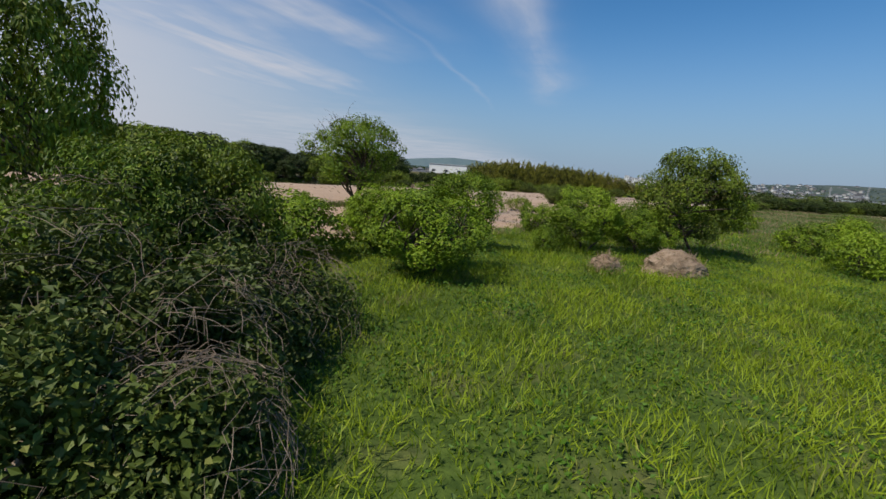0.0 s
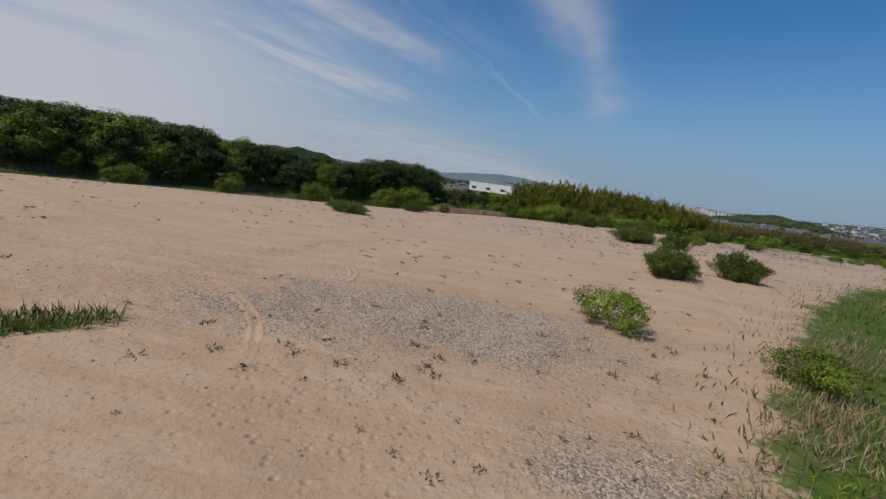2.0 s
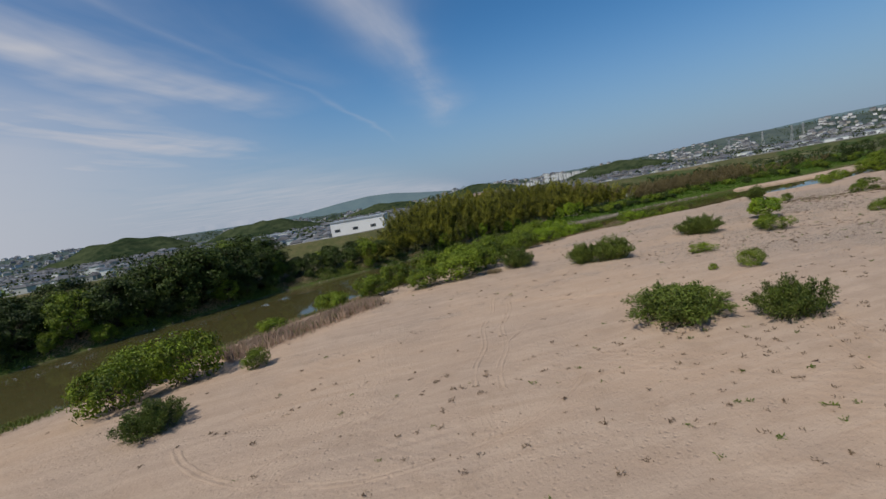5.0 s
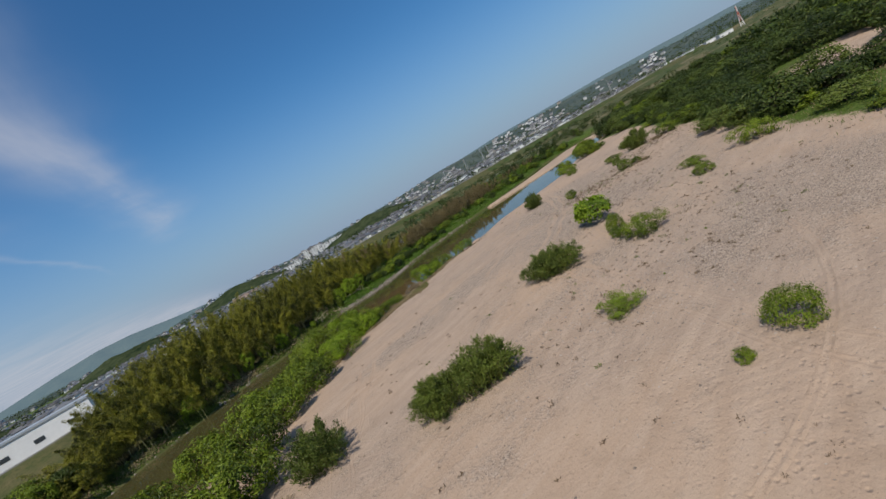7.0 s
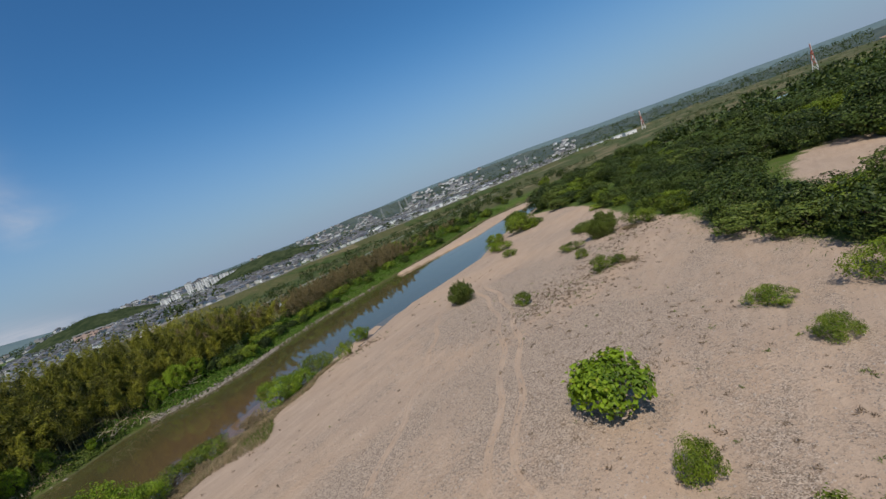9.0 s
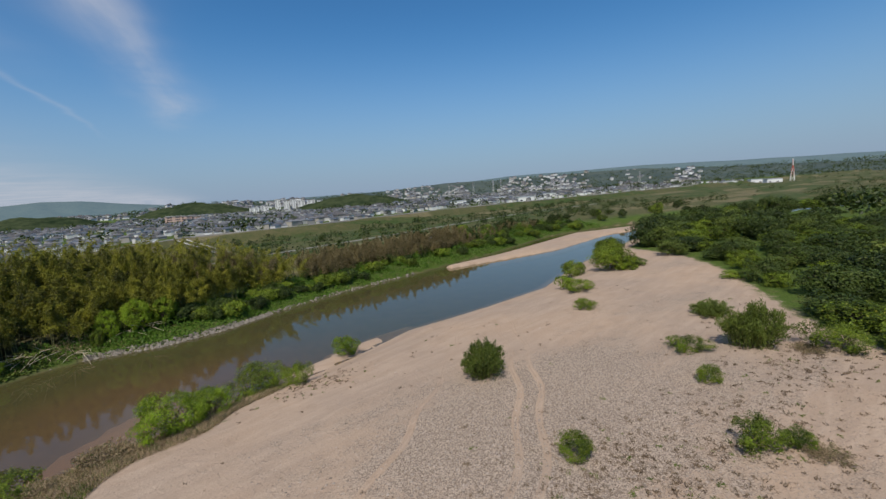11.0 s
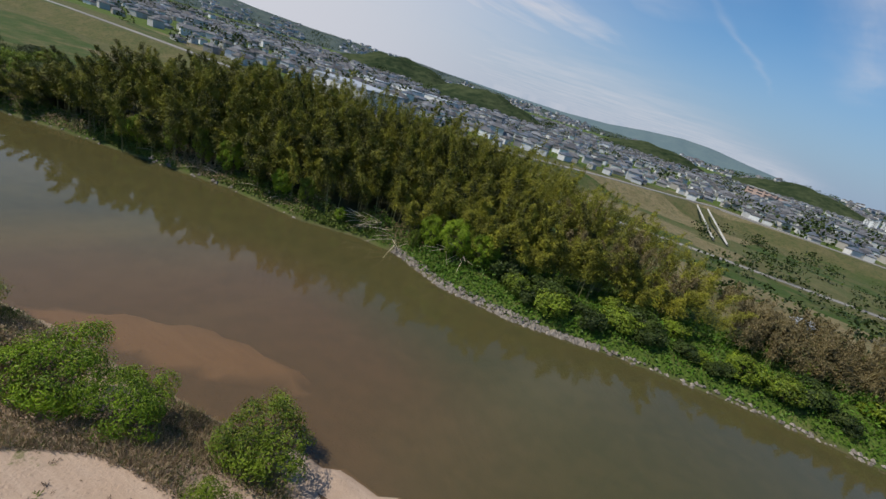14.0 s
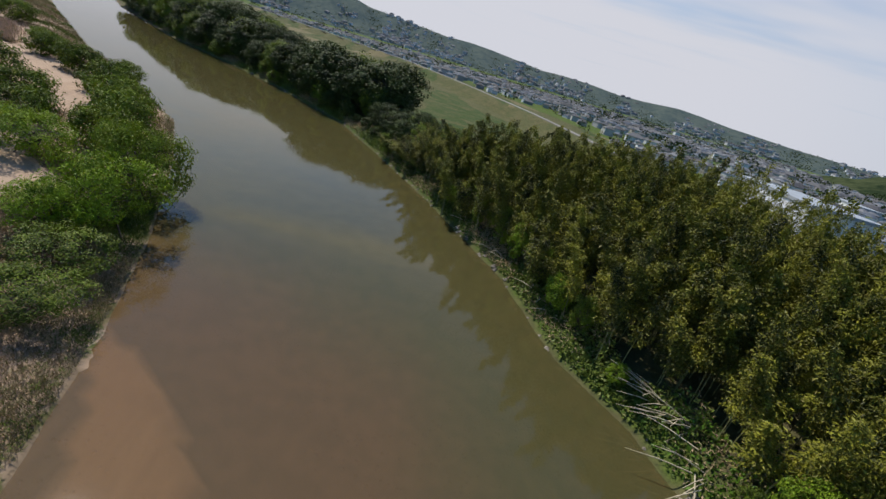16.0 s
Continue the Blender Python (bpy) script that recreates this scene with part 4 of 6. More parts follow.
def build_bramble():
    """A mound of leafy bramble hung with bleached dead vines."""
    rng = np.random.default_rng(8)
    root = thing("bramble_mound", "overgrown mound of bleached dead vines and green bramble leaves", "thicket")
    rods, base, axis, faces = [], [], [], []
    lumps = [(-5.4, 7.2, 1.9, 3.4), (-3.7, 8.7, 1.6, 2.7), (-6.8, 9.0, 2.1, 3.9), (-2.5, 5.7, 1.1, 1.9), (-4.3, 5.3, 1.3, 2.5), (-3.1, 10.8, 1.6, 2.5), (-7.6, 6.4, 1.8, 3.6), (-5.0, 10.4, 1.9, 3.4), (-3.2, 7.0, 1.1, 2.9)]
    for cx, cy, r, h in lumps:
        for k in range(190):
            d = unit(rng.normal(size=3))
            d[2] = abs(d[2])
            p = np.array([cx, cy, 3.5]) + d * np.array([r, r, h])
            if math.sin(2.2 * p[0] + 1) * math.sin(1.9 * p[2]) + math.sin(1.7 * p[1]) * 0.6 > 0.35:
                continue
            side = unit(np.cross(d, rng.normal(size=3)))
            q = p + side * rng.uniform(0.4, 1.1) + np.array([0, 0, -rng.uniform(0, 0.5)])
            mid = (p + q) / 2 + d * rng.uniform(0.0, 0.25)
            curl = unit(np.cross(side, d)) * rng.normal() * 0.22
            rods.append([(*p, 0.006), (*((p + mid) / 2 + curl * 0.8), 0.006), (*mid, 0.0055), (*((mid + q) / 2 - curl), 0.005), (*q, 0.003)])
        count = 7600
        d = unit(rng.normal(size=(count, 3)))
        d[:, 2] = np.abs(d[:, 2])
        keep = rng.uniform(0.72, 1.06, (count, 1))
        base.append(np.array([cx, cy, 3.5]) + d * keep * np.array([r, r, h]))
        base[-1] += 0.16 * np.sin(base[-1][:, [1, 2, 0]] * 5.0 + cx)
        spot = base[-1]
        lush = np.sin(2.2 * spot[:, 0] + 1) * np.sin(1.9 * spot[:, 2]) + np.sin(1.7 * spot[:, 1]) * 0.6 + rng.normal(size=count) * 0.3 > -0.25
        base[-1], d = spot[lush], d[lush]
        axis.append(d * 0.3 + rng.normal(size=d.shape) * 0.7 + np.array([0, 0, -0.3]))
        faces.append(d + np.array([0, 0, 0.4]))
    for a, b in (((-5.4, 4.2, 3.5), (-4.5, 5.0, 4.7)), ((-4.9, 3.9, 3.5), (-4.1, 4.9, 4.4))):
        rods.append([(*a, 0.07), (*((np.array(a) + np.array(b)) / 2), 0.06), (*b, 0.05)])
    base, axis = np.concatenate(base), np.concatenate(axis)
    length = 0.13 * rng.uniform(0.6, 1.4, len(base))
    part("vines", sheet("vines", *tubes(rods, 4), DEAD_TWIG), root, "bleached dead vines")
    inner = rng.random(len(base)) < 0.45
    hub = np.array([-4.9, 7.8, 4.4])
    base[inner] = hub + (base[inner] - hub) * rng.uniform(0.75, 0.95, (inner.sum(), 1))
    part("leaves", sheet("bramble_leaves", *leaves(rng, base, axis, length, length * 0.6, 0.15, np.concatenate(faces), 0.4), WILLOW_GREEN), root)


build_bramble()


def build_heap(name, label, x, y, rx, ry, h, seed):
    """A heap of dry earth and cut stalks."""
    rng = np.random.default_rng(seed)
    bm = bmesh.new()
    bmesh.ops.create_icosphere(bm, subdivisions=4, radius=1.0)
    for v in bm.verts:
        k = 1 + 0.22 * noise.noise(v.co * 2.3 + Vector((seed, 0, 0))) + 0.10 * noise.noise(v.co * 7.0)
        v.co = Vector((v.co.x * rx * k, v.co.y * ry * k, max(-0.15, v.co.z) * h * k))
    data = bpy.data.meshes.new(name)
    bm.to_mesh(data)
    bm.free()
    data.materials.append(SOIL)
    root = thing(name, label, "heap")
    root.location = (x, y, ground_z(x, y) - 0.05)
    part("earth", data, root)
    d = unit(rng.normal(size=(420, 3)))
    d[:, 2] = np.abs(d[:, 2])
    base = d * np.array([rx, ry, h]) * 0.97
    length = rng.uniform(0.2, 0.55, len(base))
    part("straw", sheet("heap_straw", *leaves(rng, base, d * 0.4 + rng.normal(size=d.shape), length, 0.03), DRY_STRAW), root, "dry cut stalks")


build_heap("earth_heap", "heap of dry earth and cut stalks in the grass", 12.0, 22.2, 1.5, 1.1, 1.2, 3)
build_heap("earth_heap", "small mound of dry cut grass", 8.2, 21.2, 0.75, 0.6, 0.85, 6)

# ---- far bank ----
CULMS = ("culm",) * 3 + ("foliage",)
bamboo = [plant("bamboo_clump", "tall clump of yellow-green bamboo with nodding plumes", "bamboo", "bamboo grove", bamboo_meshes("bamboo", 130 + k, 12.0, BAMBOO_GREEN), CULMS) for k in range(5)]
tan = [plant("dry_bamboo_clump", "thin straw-coloured bamboo clump", "bamboo", "dry bamboo", bamboo_meshes("tan", 150 + k, 6.2, BAMBOO_TAN, 3, 340, 0.26, 0.62), CULMS) for k in range(2)]


def far_strip(x, depth):
    return np.interp(x, FAR[:, 0], FAR[:, 1]) + depth


count = 0
rest = []
for x in np.arange(3, 108, 3.0):
    front = float(np.interp(x, [9, 30, 60, 72, 85, 104], [1.6, 1.8, 3.5, 6.0, 9, 10]))
    back = float(np.interp(x, [9, 20, 45, 70, 85, 104], [26, 40, 38, 36, 30, 22]))
    for d in np.arange(front, back, 3.05):
        px, py = x + pick.uniform(-1.3, 1.3), far_strip(x, d) + pick.uniform(-1.3, 1.3)
        tall = float(np.interp(px, [2, 9, 13, 30, 45, 60, 80, 92, 100, 108], [5.6, 6.8, 12.0, 14.2, 14.4, 14.0, 13.0, 12.2, 10.6, 7.0])) * pick.uniform(0.9, 1.1) * float(np.interp(d - front, [0, 4, 10, 20, 30], [0.72, 0.88, 1.0, 1.06, 1.14]))
        dry = px > 84 and pick.random() < 0.25 or 70 < px < 79 and d < 12 and pick.random() < 0.45
        turn = pick.uniform(0, 6.3)
        tall *= 0.86
        if dry:
            grow.put(pick.choice(tan), px, py, tall / 6.8, turn, 1.2)
        elif d < back - 12 and count < 290:
            count += 1
            grow.put(pick.choice(bamboo), px, py, tall / 12, turn, pick.uniform(0.9, 1.15))
        else:
            rest.append((px, py, tall / 12, turn))
for x in np.arange(110, 170, 2.3):
    for d in np.arange(9, 19, 2.6):
        grow.put(pick.choice(tan), x + pick.uniform(-1, 1), far_strip(x, d) + pick.uniform(-1, 1), pick.uniform(0.85, 1.2) * (0.75 if d < 11 else 1), pick.uniform(0, 6.3), 1.0)
for x in np.arange(178, 230, 4.0):
    grow.put(pick.choice(tan), x, far_strip(x, 14) + pick.uniform(-4, 4), pick.uniform(0.5, 0.8), pick.uniform(0, 6.3), 1.0)


def build_grove_rest():
    """The bamboo deep in the grove, where clump cannot be told from clump."""
    pieces = []
    for x, y, s, turn in rest:
        data = bamboo[int(turn * 10) % 5].children[-1].data
        v = np.zeros(len(data.vertices) * 3, np.float32)
        data.vertices.foreach_get("co", v)
        v = v.reshape(-1, 3)
        c, t = math.cos(turn), math.sin(turn)
        v = v.reshape(-1, 4, 3)[::2].reshape(-1, 3)
        v = np.stack([v[:, 0] * c - v[:, 1] * t + x, v[:, 0] * t + v[:, 1] * c + y, v[:, 2] * s + ground_z(x, y)], 1)
        pieces.append((v, np.arange(len(v)).reshape(-1, 4)))
    tagged(new("bamboo_grove", sheet("bamboo_grove", *merge(pieces), BAMBOO_GREEN)), "dense yellow-green bamboo deep in the grove", "bamboo", kind="stuff")


build_grove_rest()

bank_trees = [plant("bank_tree", "bushy dark-green broadleaf tree on the far bank", "tree", "trees on the far bank", tree_meshes("bank_tree", 170 + k, 9.0, 8.5, 40, 150, 0.34, (DARK_GREEN, TREE_GREEN, DARK_GREEN)[k], low=0.10, sides=3, puff=1.15), ("trunk", "crown")) for k in range(3)]
edge_trees = [plant("edge_tree", "fresh green leafy tree before the bamboo", "tree", "trees before the bamboo", tree_meshes("edge_tree", 180 + k, 5.5, 5.6, 36, 170, 0.24, (BRIGHT_GREEN, TREE_GREEN)[k], low=0.08, stems=3, sides=3), ("trunk", "crown")) for k in range(2)]
for x, d, h in ((27, 2.2, 4.4), (32, 2.4, 5.2), (36, 2.6, 5.4), (40, 2.6, 6.2), (44.5, 2.4, 5.2), (49, 2.2, 5.0), (53, 2.4, 4.4), (70.5, 3.4, 6.0), (74.5, 4.8, 7.2), (78, 5.4, 6.4), (69, 1.8, 3.0), (24, 2, 3.6), (58.5, 1.6, 2.6)):
    grow.put(edge_trees[pick.randrange(2)], x, far_strip(x, d), h / 5.5, pick.uniform(0, 6.3), h / 5.5 * pick.uniform(0.7, 0.9))
for x in np.arange(-150, 13, 4.6):
    for d in (2.2, 7.0, 12.5, 20.0):
        if d > 15 and x > -26:
            continue
        tall = float(np.interp(x, [-150, -84, -79, -63, -52, -44, -39, -28, -22, -17, -7, 1, 8, 14], [15, 15, 13.8, 11.6, 9.8, 11.4, 14.6, 13.2, 10.0, 6.2, 6.4, 6.8, 5.2, 4.6])) * pick.uniform(0.8, 1.06) * (0.42 if d < 5 else 0.75 if x < -60 and d < 10 else 1)
        grow.put(pick.choice(bank_trees), x + pick.uniform(-1.6, 1.6), far_strip(x, d) + pick.uniform(-1, 1), tall / 9.6, pick.uniform(0, 6.3), tall / 9.6 * pick.uniform(1.05, 1.4))
for x in np.arange(170, 330, 7.0):
    grow.put(pick.choice(bank_trees), x, far_strip(x, pick.uniform(5, 30)), pick.uniform(0.3, 0.55), pick.uniform(0, 6.3), pick.uniform(0.45, 0.7))

# ---- woods on the near side ----
woods = [plant("riverside_tree", "dense green riverside tree in the thicket", "tree", "riverside woods", tree_meshes("woods", 190 + k, 6.0, 7.4, 26, 70, 0.42, (TREE_GREEN, DARK_GREEN, WILLOW_GREEN)[k], low=0.06, stems=3, sides=3, puff=1.15), ("trunk", "crown")) for k in range(3)]
made = 0
for x in np.arange(88, 300, 5.4):
    edge = np.interp(x, COVER[:, 0], COVER[:, 1])
    for back in np.arange(4.0, 120, 5.6):
        px, py = x + pick.uniform(-2.6, 2.6), edge - back + pick.uniform(-2.6, 2.6)
        if made >= 245 or py < 40 or math.hypot((px - 126) / 19, (py - 126) / 8) < 1 or (py < 118 and px < 120) or pick.random() < 0.3 + 0.2 * (back > 50):
            continue
        made += 1
        tall = pick.uniform(3.0, 5.0) + (2.2 if back > 25 or px > 180 else 0) + (2.0 if back > 60 else 0)
        kind = pick.choices((0, 1, 2), (4, 6, 1))[0]
        grow.put(woods[kind], px, py, tall / 6, pick.uniform(0, 6.3), tall / 6 * pick.uniform(0.95, 1.4))
for x, y, w, h, kind in ((100.5, 138.5, 7, 3.6, 2), (96, 133.5, 7, 3.6, 2), (106, 140, 6.5, 3.2, 2), (91, 127, 7, 3.2, 0), (85, 122, 6, 2.8, 2), (78, 118, 6, 2.8, 0), (120, 148, 6, 3.4, 0), (128, 154, 6, 3.2, 1), (150, 188, 6, 2.4, 0), (154, 189, 6, 2.4, 2), (158, 191, 6, 2.4, 0), (146, 168.5, 5, 2.2, 0), (163, 175.5, 6, 2.6, 1)):
    grow.put(woods[kind], x, y, h / 6, pick.uniform(0, 6.3), w / 7.4)

for x in np.arange(186, 345, 5.5):
    grow.put(woods[pick.randrange(2)], x + pick.uniform(-2, 2), np.interp(x, NEAR[:, 0], NEAR[:, 1]) - pick.uniform(5, 16), pick.uniform(1.1, 1.5), pick.uniform(0, 6.3), pick.uniform(1.1, 1.4))
# low shrubs over the far bank
bank_shrubs = [plant("bank_shrub", "low dense green shrub on the far bank", "bush", "shrubs on the far bank", tree_meshes("bank_shrub", 210 + k, 2.4, 3.6, 24, 80, 0.24, (TREE_GREEN, DARK_GREEN)[k], low=0.05, stems=4, sides=3), ("woody_base", "crown")) for k in range(2)]
for x in np.arange(78, 245, 1.5):
    h = pick.uniform(1.0, 2.7)
    grow.put(bank_shrubs[pick.randrange(2)], x, far_strip(x, pick.uniform(2.0, 8 if x < 110 else 20)), h / 2.4, pick.uniform(0, 6.3), h / 2.4 * pick.uniform(1.0, 1.6))
bare = plant("bare_bush", "brown leafless bush at the water's edge", "bush", "bare bushes", willow_meshes("bare", 29, 5.0, 2.6, 3200, 0.22, DRY_STRAW), ("woody_base", "crown"))
for x, y, w, h in ((66.4, 188.8, 4.6, 1.9), (63.4, 188.0, 4.0, 1.6), (68.6, 190.8, 3.0, 1.4), (2.0, 146.6, 4.0, 1.3), (22, 148.6, 3.4, 1.2), (58.6, 186.0, 4.4, 1.5), (114.6, 154.6, 3.6, 0.8), (97.0, 150.8, 3.2, 0.8)):
    grow.put(bare, x, y, h / 2.6, x, w / 5.0)


# ---- masses of small growth ----
def blades(rng, x, y, z, length, width, lean=0.35):
    base = np.stack([x, y, z - 0.02], 1)
    axis = np.stack([rng.normal(size=len(x)) * lean, rng.normal(size=len(x)) * lean, np.ones(len(x))], 1)
    return leaves(rng, base, axis, length, width, 0.10)


def scatter(rng, count, low, high, keep):
    """Places in a rectangle that pass a test."""
    x, y = rng.uniform(low[0], high[0], count), rng.uniform(low[1], high[1], count)
    ok = keep(x, y)
    return x[ok], y[ok]


def build_meadow():
    rng = np.random.default_rng(21)
    x, y = scatter(rng, 230000, (-14, 1.0), (34, 46), lambda a, b: (-side_of(COVER, a, b) > rng.normal(size=len(a)) * 1.2) & (rng.random(len(a)) < np.clip(1.5 - np.hypot(a - 4, b - 10) / 26, 0.25, 1)))
    length = rng.uniform(0.16, 0.46, len(x)) * (0.7 + 0.6 * (np.sin(x * 0.9) * np.sin(y * 0.7 + 1) > 0))
    tagged(new("grass", sheet("grass", *blades(rng, x, y, height(x, y), length, 0.024, 0.6), GRASS_GREEN)), "lush bright-green meadow grass", "grass", kind="stuff")
    x, y = scatter(rng, 90000, (-14, 1.0), (30, 40), lambda a, b: (-side_of(COVER, a, b) > 1) & (np.sin(a * 1.1 + 2) * np.sin(b * 0.8) + rng.normal(size=len(a)) * 0.4 > 0.1))
    base = np.stack([x, y, height(x, y) + rng.uniform(0.05, 0.5, len(x)) * (0.5 + 0.5 * np.sin(x * 1.7) * np.sin(y * 1.3 + 1))], 1)
    axis = rng.normal(size=base.shape) + np.array([0, 0, 0.3])
    length = rng.uniform(0.07, 0.15, len(x))
    tagged(new("meadow_weeds", sheet("weeds", *leaves(rng, base, axis, length, length * 0.6), WEED_GREEN)), "broad-leaved green weeds among the grass", "weeds", kind="stuff")


def build_rough_grass():
    """Thinner grass over the land beside the sand, further off."""
    rng = np.random.default_rng(22)
    x, y = scatter(rng, 90000, (6, 30), (135, 150), lambda a, b: (-side_of(COVER, a, b) > rng.normal(size=len(a)) * 1.5 - 1) & (-side_of(COVER, a, b) < 34) & (np.hypot((a - 126) / 18, (b - 126) / 7.5) > 1))
    length = rng.uniform(0.2, 0.52, len(x))
    dry = np.sin(x * 0.21 + 1) * np.sin(y * 0.17) + rng.normal(size=len(x)) * 0.3 > 0.05
    tagged(new("rough_grass", sheet("rough", *blades(rng, x[~dry], y[~dry], height(x[~dry], y[~dry]), length[~dry], 0.07, 0.5), WILLOW_GREEN)), "rough olive-green grass beside the sand", "grass", kind="stuff")
    tagged(new("dry_grass", sheet("dry", *blades(rng, x[dry], y[dry], height(x[dry], y[dry]), length[dry], 0.06, 0.5), DRY_STRAW)), "pale dry grass beside the sand", "grass", kind="stuff")


def along(rng, line, count, low, high, deep):
    """Places in a strip beside a bank: deep is signed, from the line."""
    x = rng.uniform(low, high, count)
    slope = np.gradient(line[:, 1], line[:, 0])
    stretch = np.sqrt(1 + np.interp(x, line[:, 0], slope) ** 2)
    return x, np.interp(x, line[:, 0], line[:, 1]) + deep(x) * stretch


def build_shore_reeds():
    """Brown reeds and dry grass between the sand and the water: fine where the flight comes low over it."""
    rng = np.random.default_rng(23)
    for low, high, count, size, width in ((40, 103, 150000, 0.6, 0.035), (-90, 40, 50000, 1.0, 0.06)):
        x, y = along(rng, NEAR, count, low, high, lambda a: -(0.15 + rng.random(len(a)) * (9.5 + 2.5 * np.sin(a * 0.23) + 1.5 * np.sin(a * 0.61 + 1)) * np.interp(a, [78, 84], [1, 0.28])))
        ok = (np.sin(x * 0.5) + np.sin(y * 0.7 + x * 0.2) + rng.normal(size=len(x)) * 0.6 > -0.9) & (x < 82 + 2 * np.sin(y * 1.3) + rng.normal(size=len(x)))
        x, y = x[ok], y[ok]
        dry = np.sin(x * 0.33 + 2) + 0.8 * np.sin(x * 0.12 + y * 0.4) + rng.normal(size=len(x)) * 0.5 + np.where(x > 62, 0.9, np.where(x > 30, np.clip((-side_of(NEAR, x, y) - 3.5) * 0.5, -1.0, 1.0), 0)) > -0.6
        length = rng.uniform(0.3, 0.95, len(x)) * size
        tagged(new("dry_reeds", sheet("reeds", *blades(rng, x[dry], y[dry], height(x[dry], y[dry]), length[dry], width, 0.6), DRY_STRAW)), "brown dry reeds along the shore", "reeds", kind="stuff")
        tagged(new("green_reeds", sheet("green_reeds", *blades(rng, x[~dry], y[~dry], height(x[~dry], y[~dry]), length[~dry], width * 1.2, 0.6), WILLOW_GREEN)), "olive-green reeds along the shore", "reeds", kind="stuff")


def build_bank_weeds():
    """Lush creepers and low shrubs over the far bank."""
    rng = np.random.default_rng(24)
    x, y = along(rng, FAR, 95000, -120, 250, lambda a: 0.3 + rng.random(len(a)) * np.interp(a, [-150, 20, 60, 72, 90, 110, 240], [4.5, 4.0, 3.5, 8, 13, 16, 26]) * (1 + 0.2 * np.sin(a * 0.4)))
    d = side_of(FAR, x, y)
    bulge = np.maximum(0, np.sin(x * 0.55 + np.sin(y * 0.4)) * np.sin(y * 0.6 + x * 0.13))
    z = height(x, y) + rng.uniform(0, 1, len(x)) ** 0.5 * (0.3 + 2.1 * bulge * np.clip(d / 4, 0, 1))
    base = np.stack([x, y, z], 1)
    axis = rng.normal(size=base.shape) + np.array([0, 0, 0.1])
    length = rng.uniform(0.22, 0.50, len(x))
    up = np.tile(np.array([[0.0, 0.0, 1.0]]), (len(x), 1))
    dull = x < 66 + rng.normal(size=len(x)) * 4
    dry = dull & (np.sin(x * 0.37 + 1) + np.sin(x * 0.11 + y * 0.3) + rng.normal(size=len(x)) * 0.6 > 0.2)
    for name, label, mask, stuff in (("bank_creepers", "lush green creepers and low shrubs over the far bank", ~dull, WEED_GREEN), ("bank_herbs", "dull olive herbs along the foot of the far woods", dull & ~dry, WILLOW_GREEN), ("bank_straw", "pale dry stalks along the foot of the far woods", dry, DRY_STRAW)):
        tagged(new(name, sheet(name, *leaves(rng, base[mask], axis[mask], length[mask], length[mask] * (0.3 if stuff is DRY_STRAW else 0.6), 0.15, up[mask], 0.7), stuff)), label, "weeds", kind="stuff")


def build_sand_tufts():
    """Small withered plants and dung-brown debris scattered over the sand."""
    rng = np.random.default_rng(25)
    def keep(a, b):
        return (side_of(COVER, a, b) > 3) & (-side_of(NEAR, a, b) > 9) & (np.sin(a * 0.16 + 1) * np.sin(b * 0.13) + rng.normal(size=len(a)) * 0.45 > 0.0)
    cx, cy = scatter(rng, 5200, (-60, 30), (135, 190), keep)
    for px, py, spread, n in ((89, 157.5, 4.5, 420), (97.5, 154, 4.0, 260), (112, 154.5, 4.5, 300), (75, 146, 6, 160), (4, 49, 6, 60), (34, 110, 8, 160), (20, 104, 9, 140), (48, 134, 6, 120), (84, 188, 3, 160), (60, 130, 7, 160)):
        cx, cy = np.concatenate([cx, px + rng.normal(size=n) * spread]), np.concatenate([cy, py + rng.normal(size=n) * spread * 0.7])
    each = 16
    size = np.repeat(rng.uniform(0.05, 0.17, len(cx)), each)
    x, y = np.repeat(cx, each) + rng.normal(size=len(cx) * each) * size * 0.7, np.repeat(cy, each) + rng.normal(size=len(cx) * each) * size * 0.7
    green = np.repeat(rng.random(len(cx)) < 0.12, each)
    base = np.stack([x, y, height(x, y) + 0.02], 1)
    axis = rng.normal(size=base.shape) + np.array([0, 0, 0.5])
    v = size * rng.uniform(0.8, 1.5, len(size))
    tagged(new("withered_tufts", sheet("tufts", *leaves(rng, base[~green], axis[~green], v[~green], v[~green] * 0.3), plain("withered", (0.085, 0.055, 0.035), (0.21, 0.15, 0.095), 1, 10, 0.95, 0.2, 0.01, island=0.6))), "brown withered tufts on the sand", "tufts", kind="stuff")
    tagged(new("green_tufts", sheet("green_tufts", *leaves(rng, base[green], axis[green], v[green], v[green] * 0.35), WILLOW_GREEN)), "small green tufts on the sand", "tufts", kind="stuff")


def stones(rng, x, y, z, size, material, name):
    """Rough five-cornered stones bedded in the ground."""
    shape = np.array([(1, 0, -0.2), (0, 1, -0.2), (-1, 0, -0.2), (0, -1, -0.2), (0.15, 0.1, 1)], float)
    tri = np.array([(0, 1, 4), (1, 2, 4), (2, 3, 4), (3, 0, 4)])
    n = len(x)
    k = rng.uniform(0.6, 1.25, (n, 5, 1)) * size[:, None, None] * np.array([1, 1, 0.6])
    a = rng.uniform(0, 6.3, n)
    c, s = np.cos(a)[:, None], np.sin(a)[:, None]
    v = shape[None] * k
    v = np.stack([v[..., 0] * c - v[..., 1] * s, v[..., 0] * s + v[..., 1] * c, v[..., 2]], -1) + np.stack([x, y, z], 1)[:, None]
    return sheet(name, v.reshape(-1, 3), (tri[None] + 5 * np.arange(n)[:, None, None]).reshape(-1, 3), material)


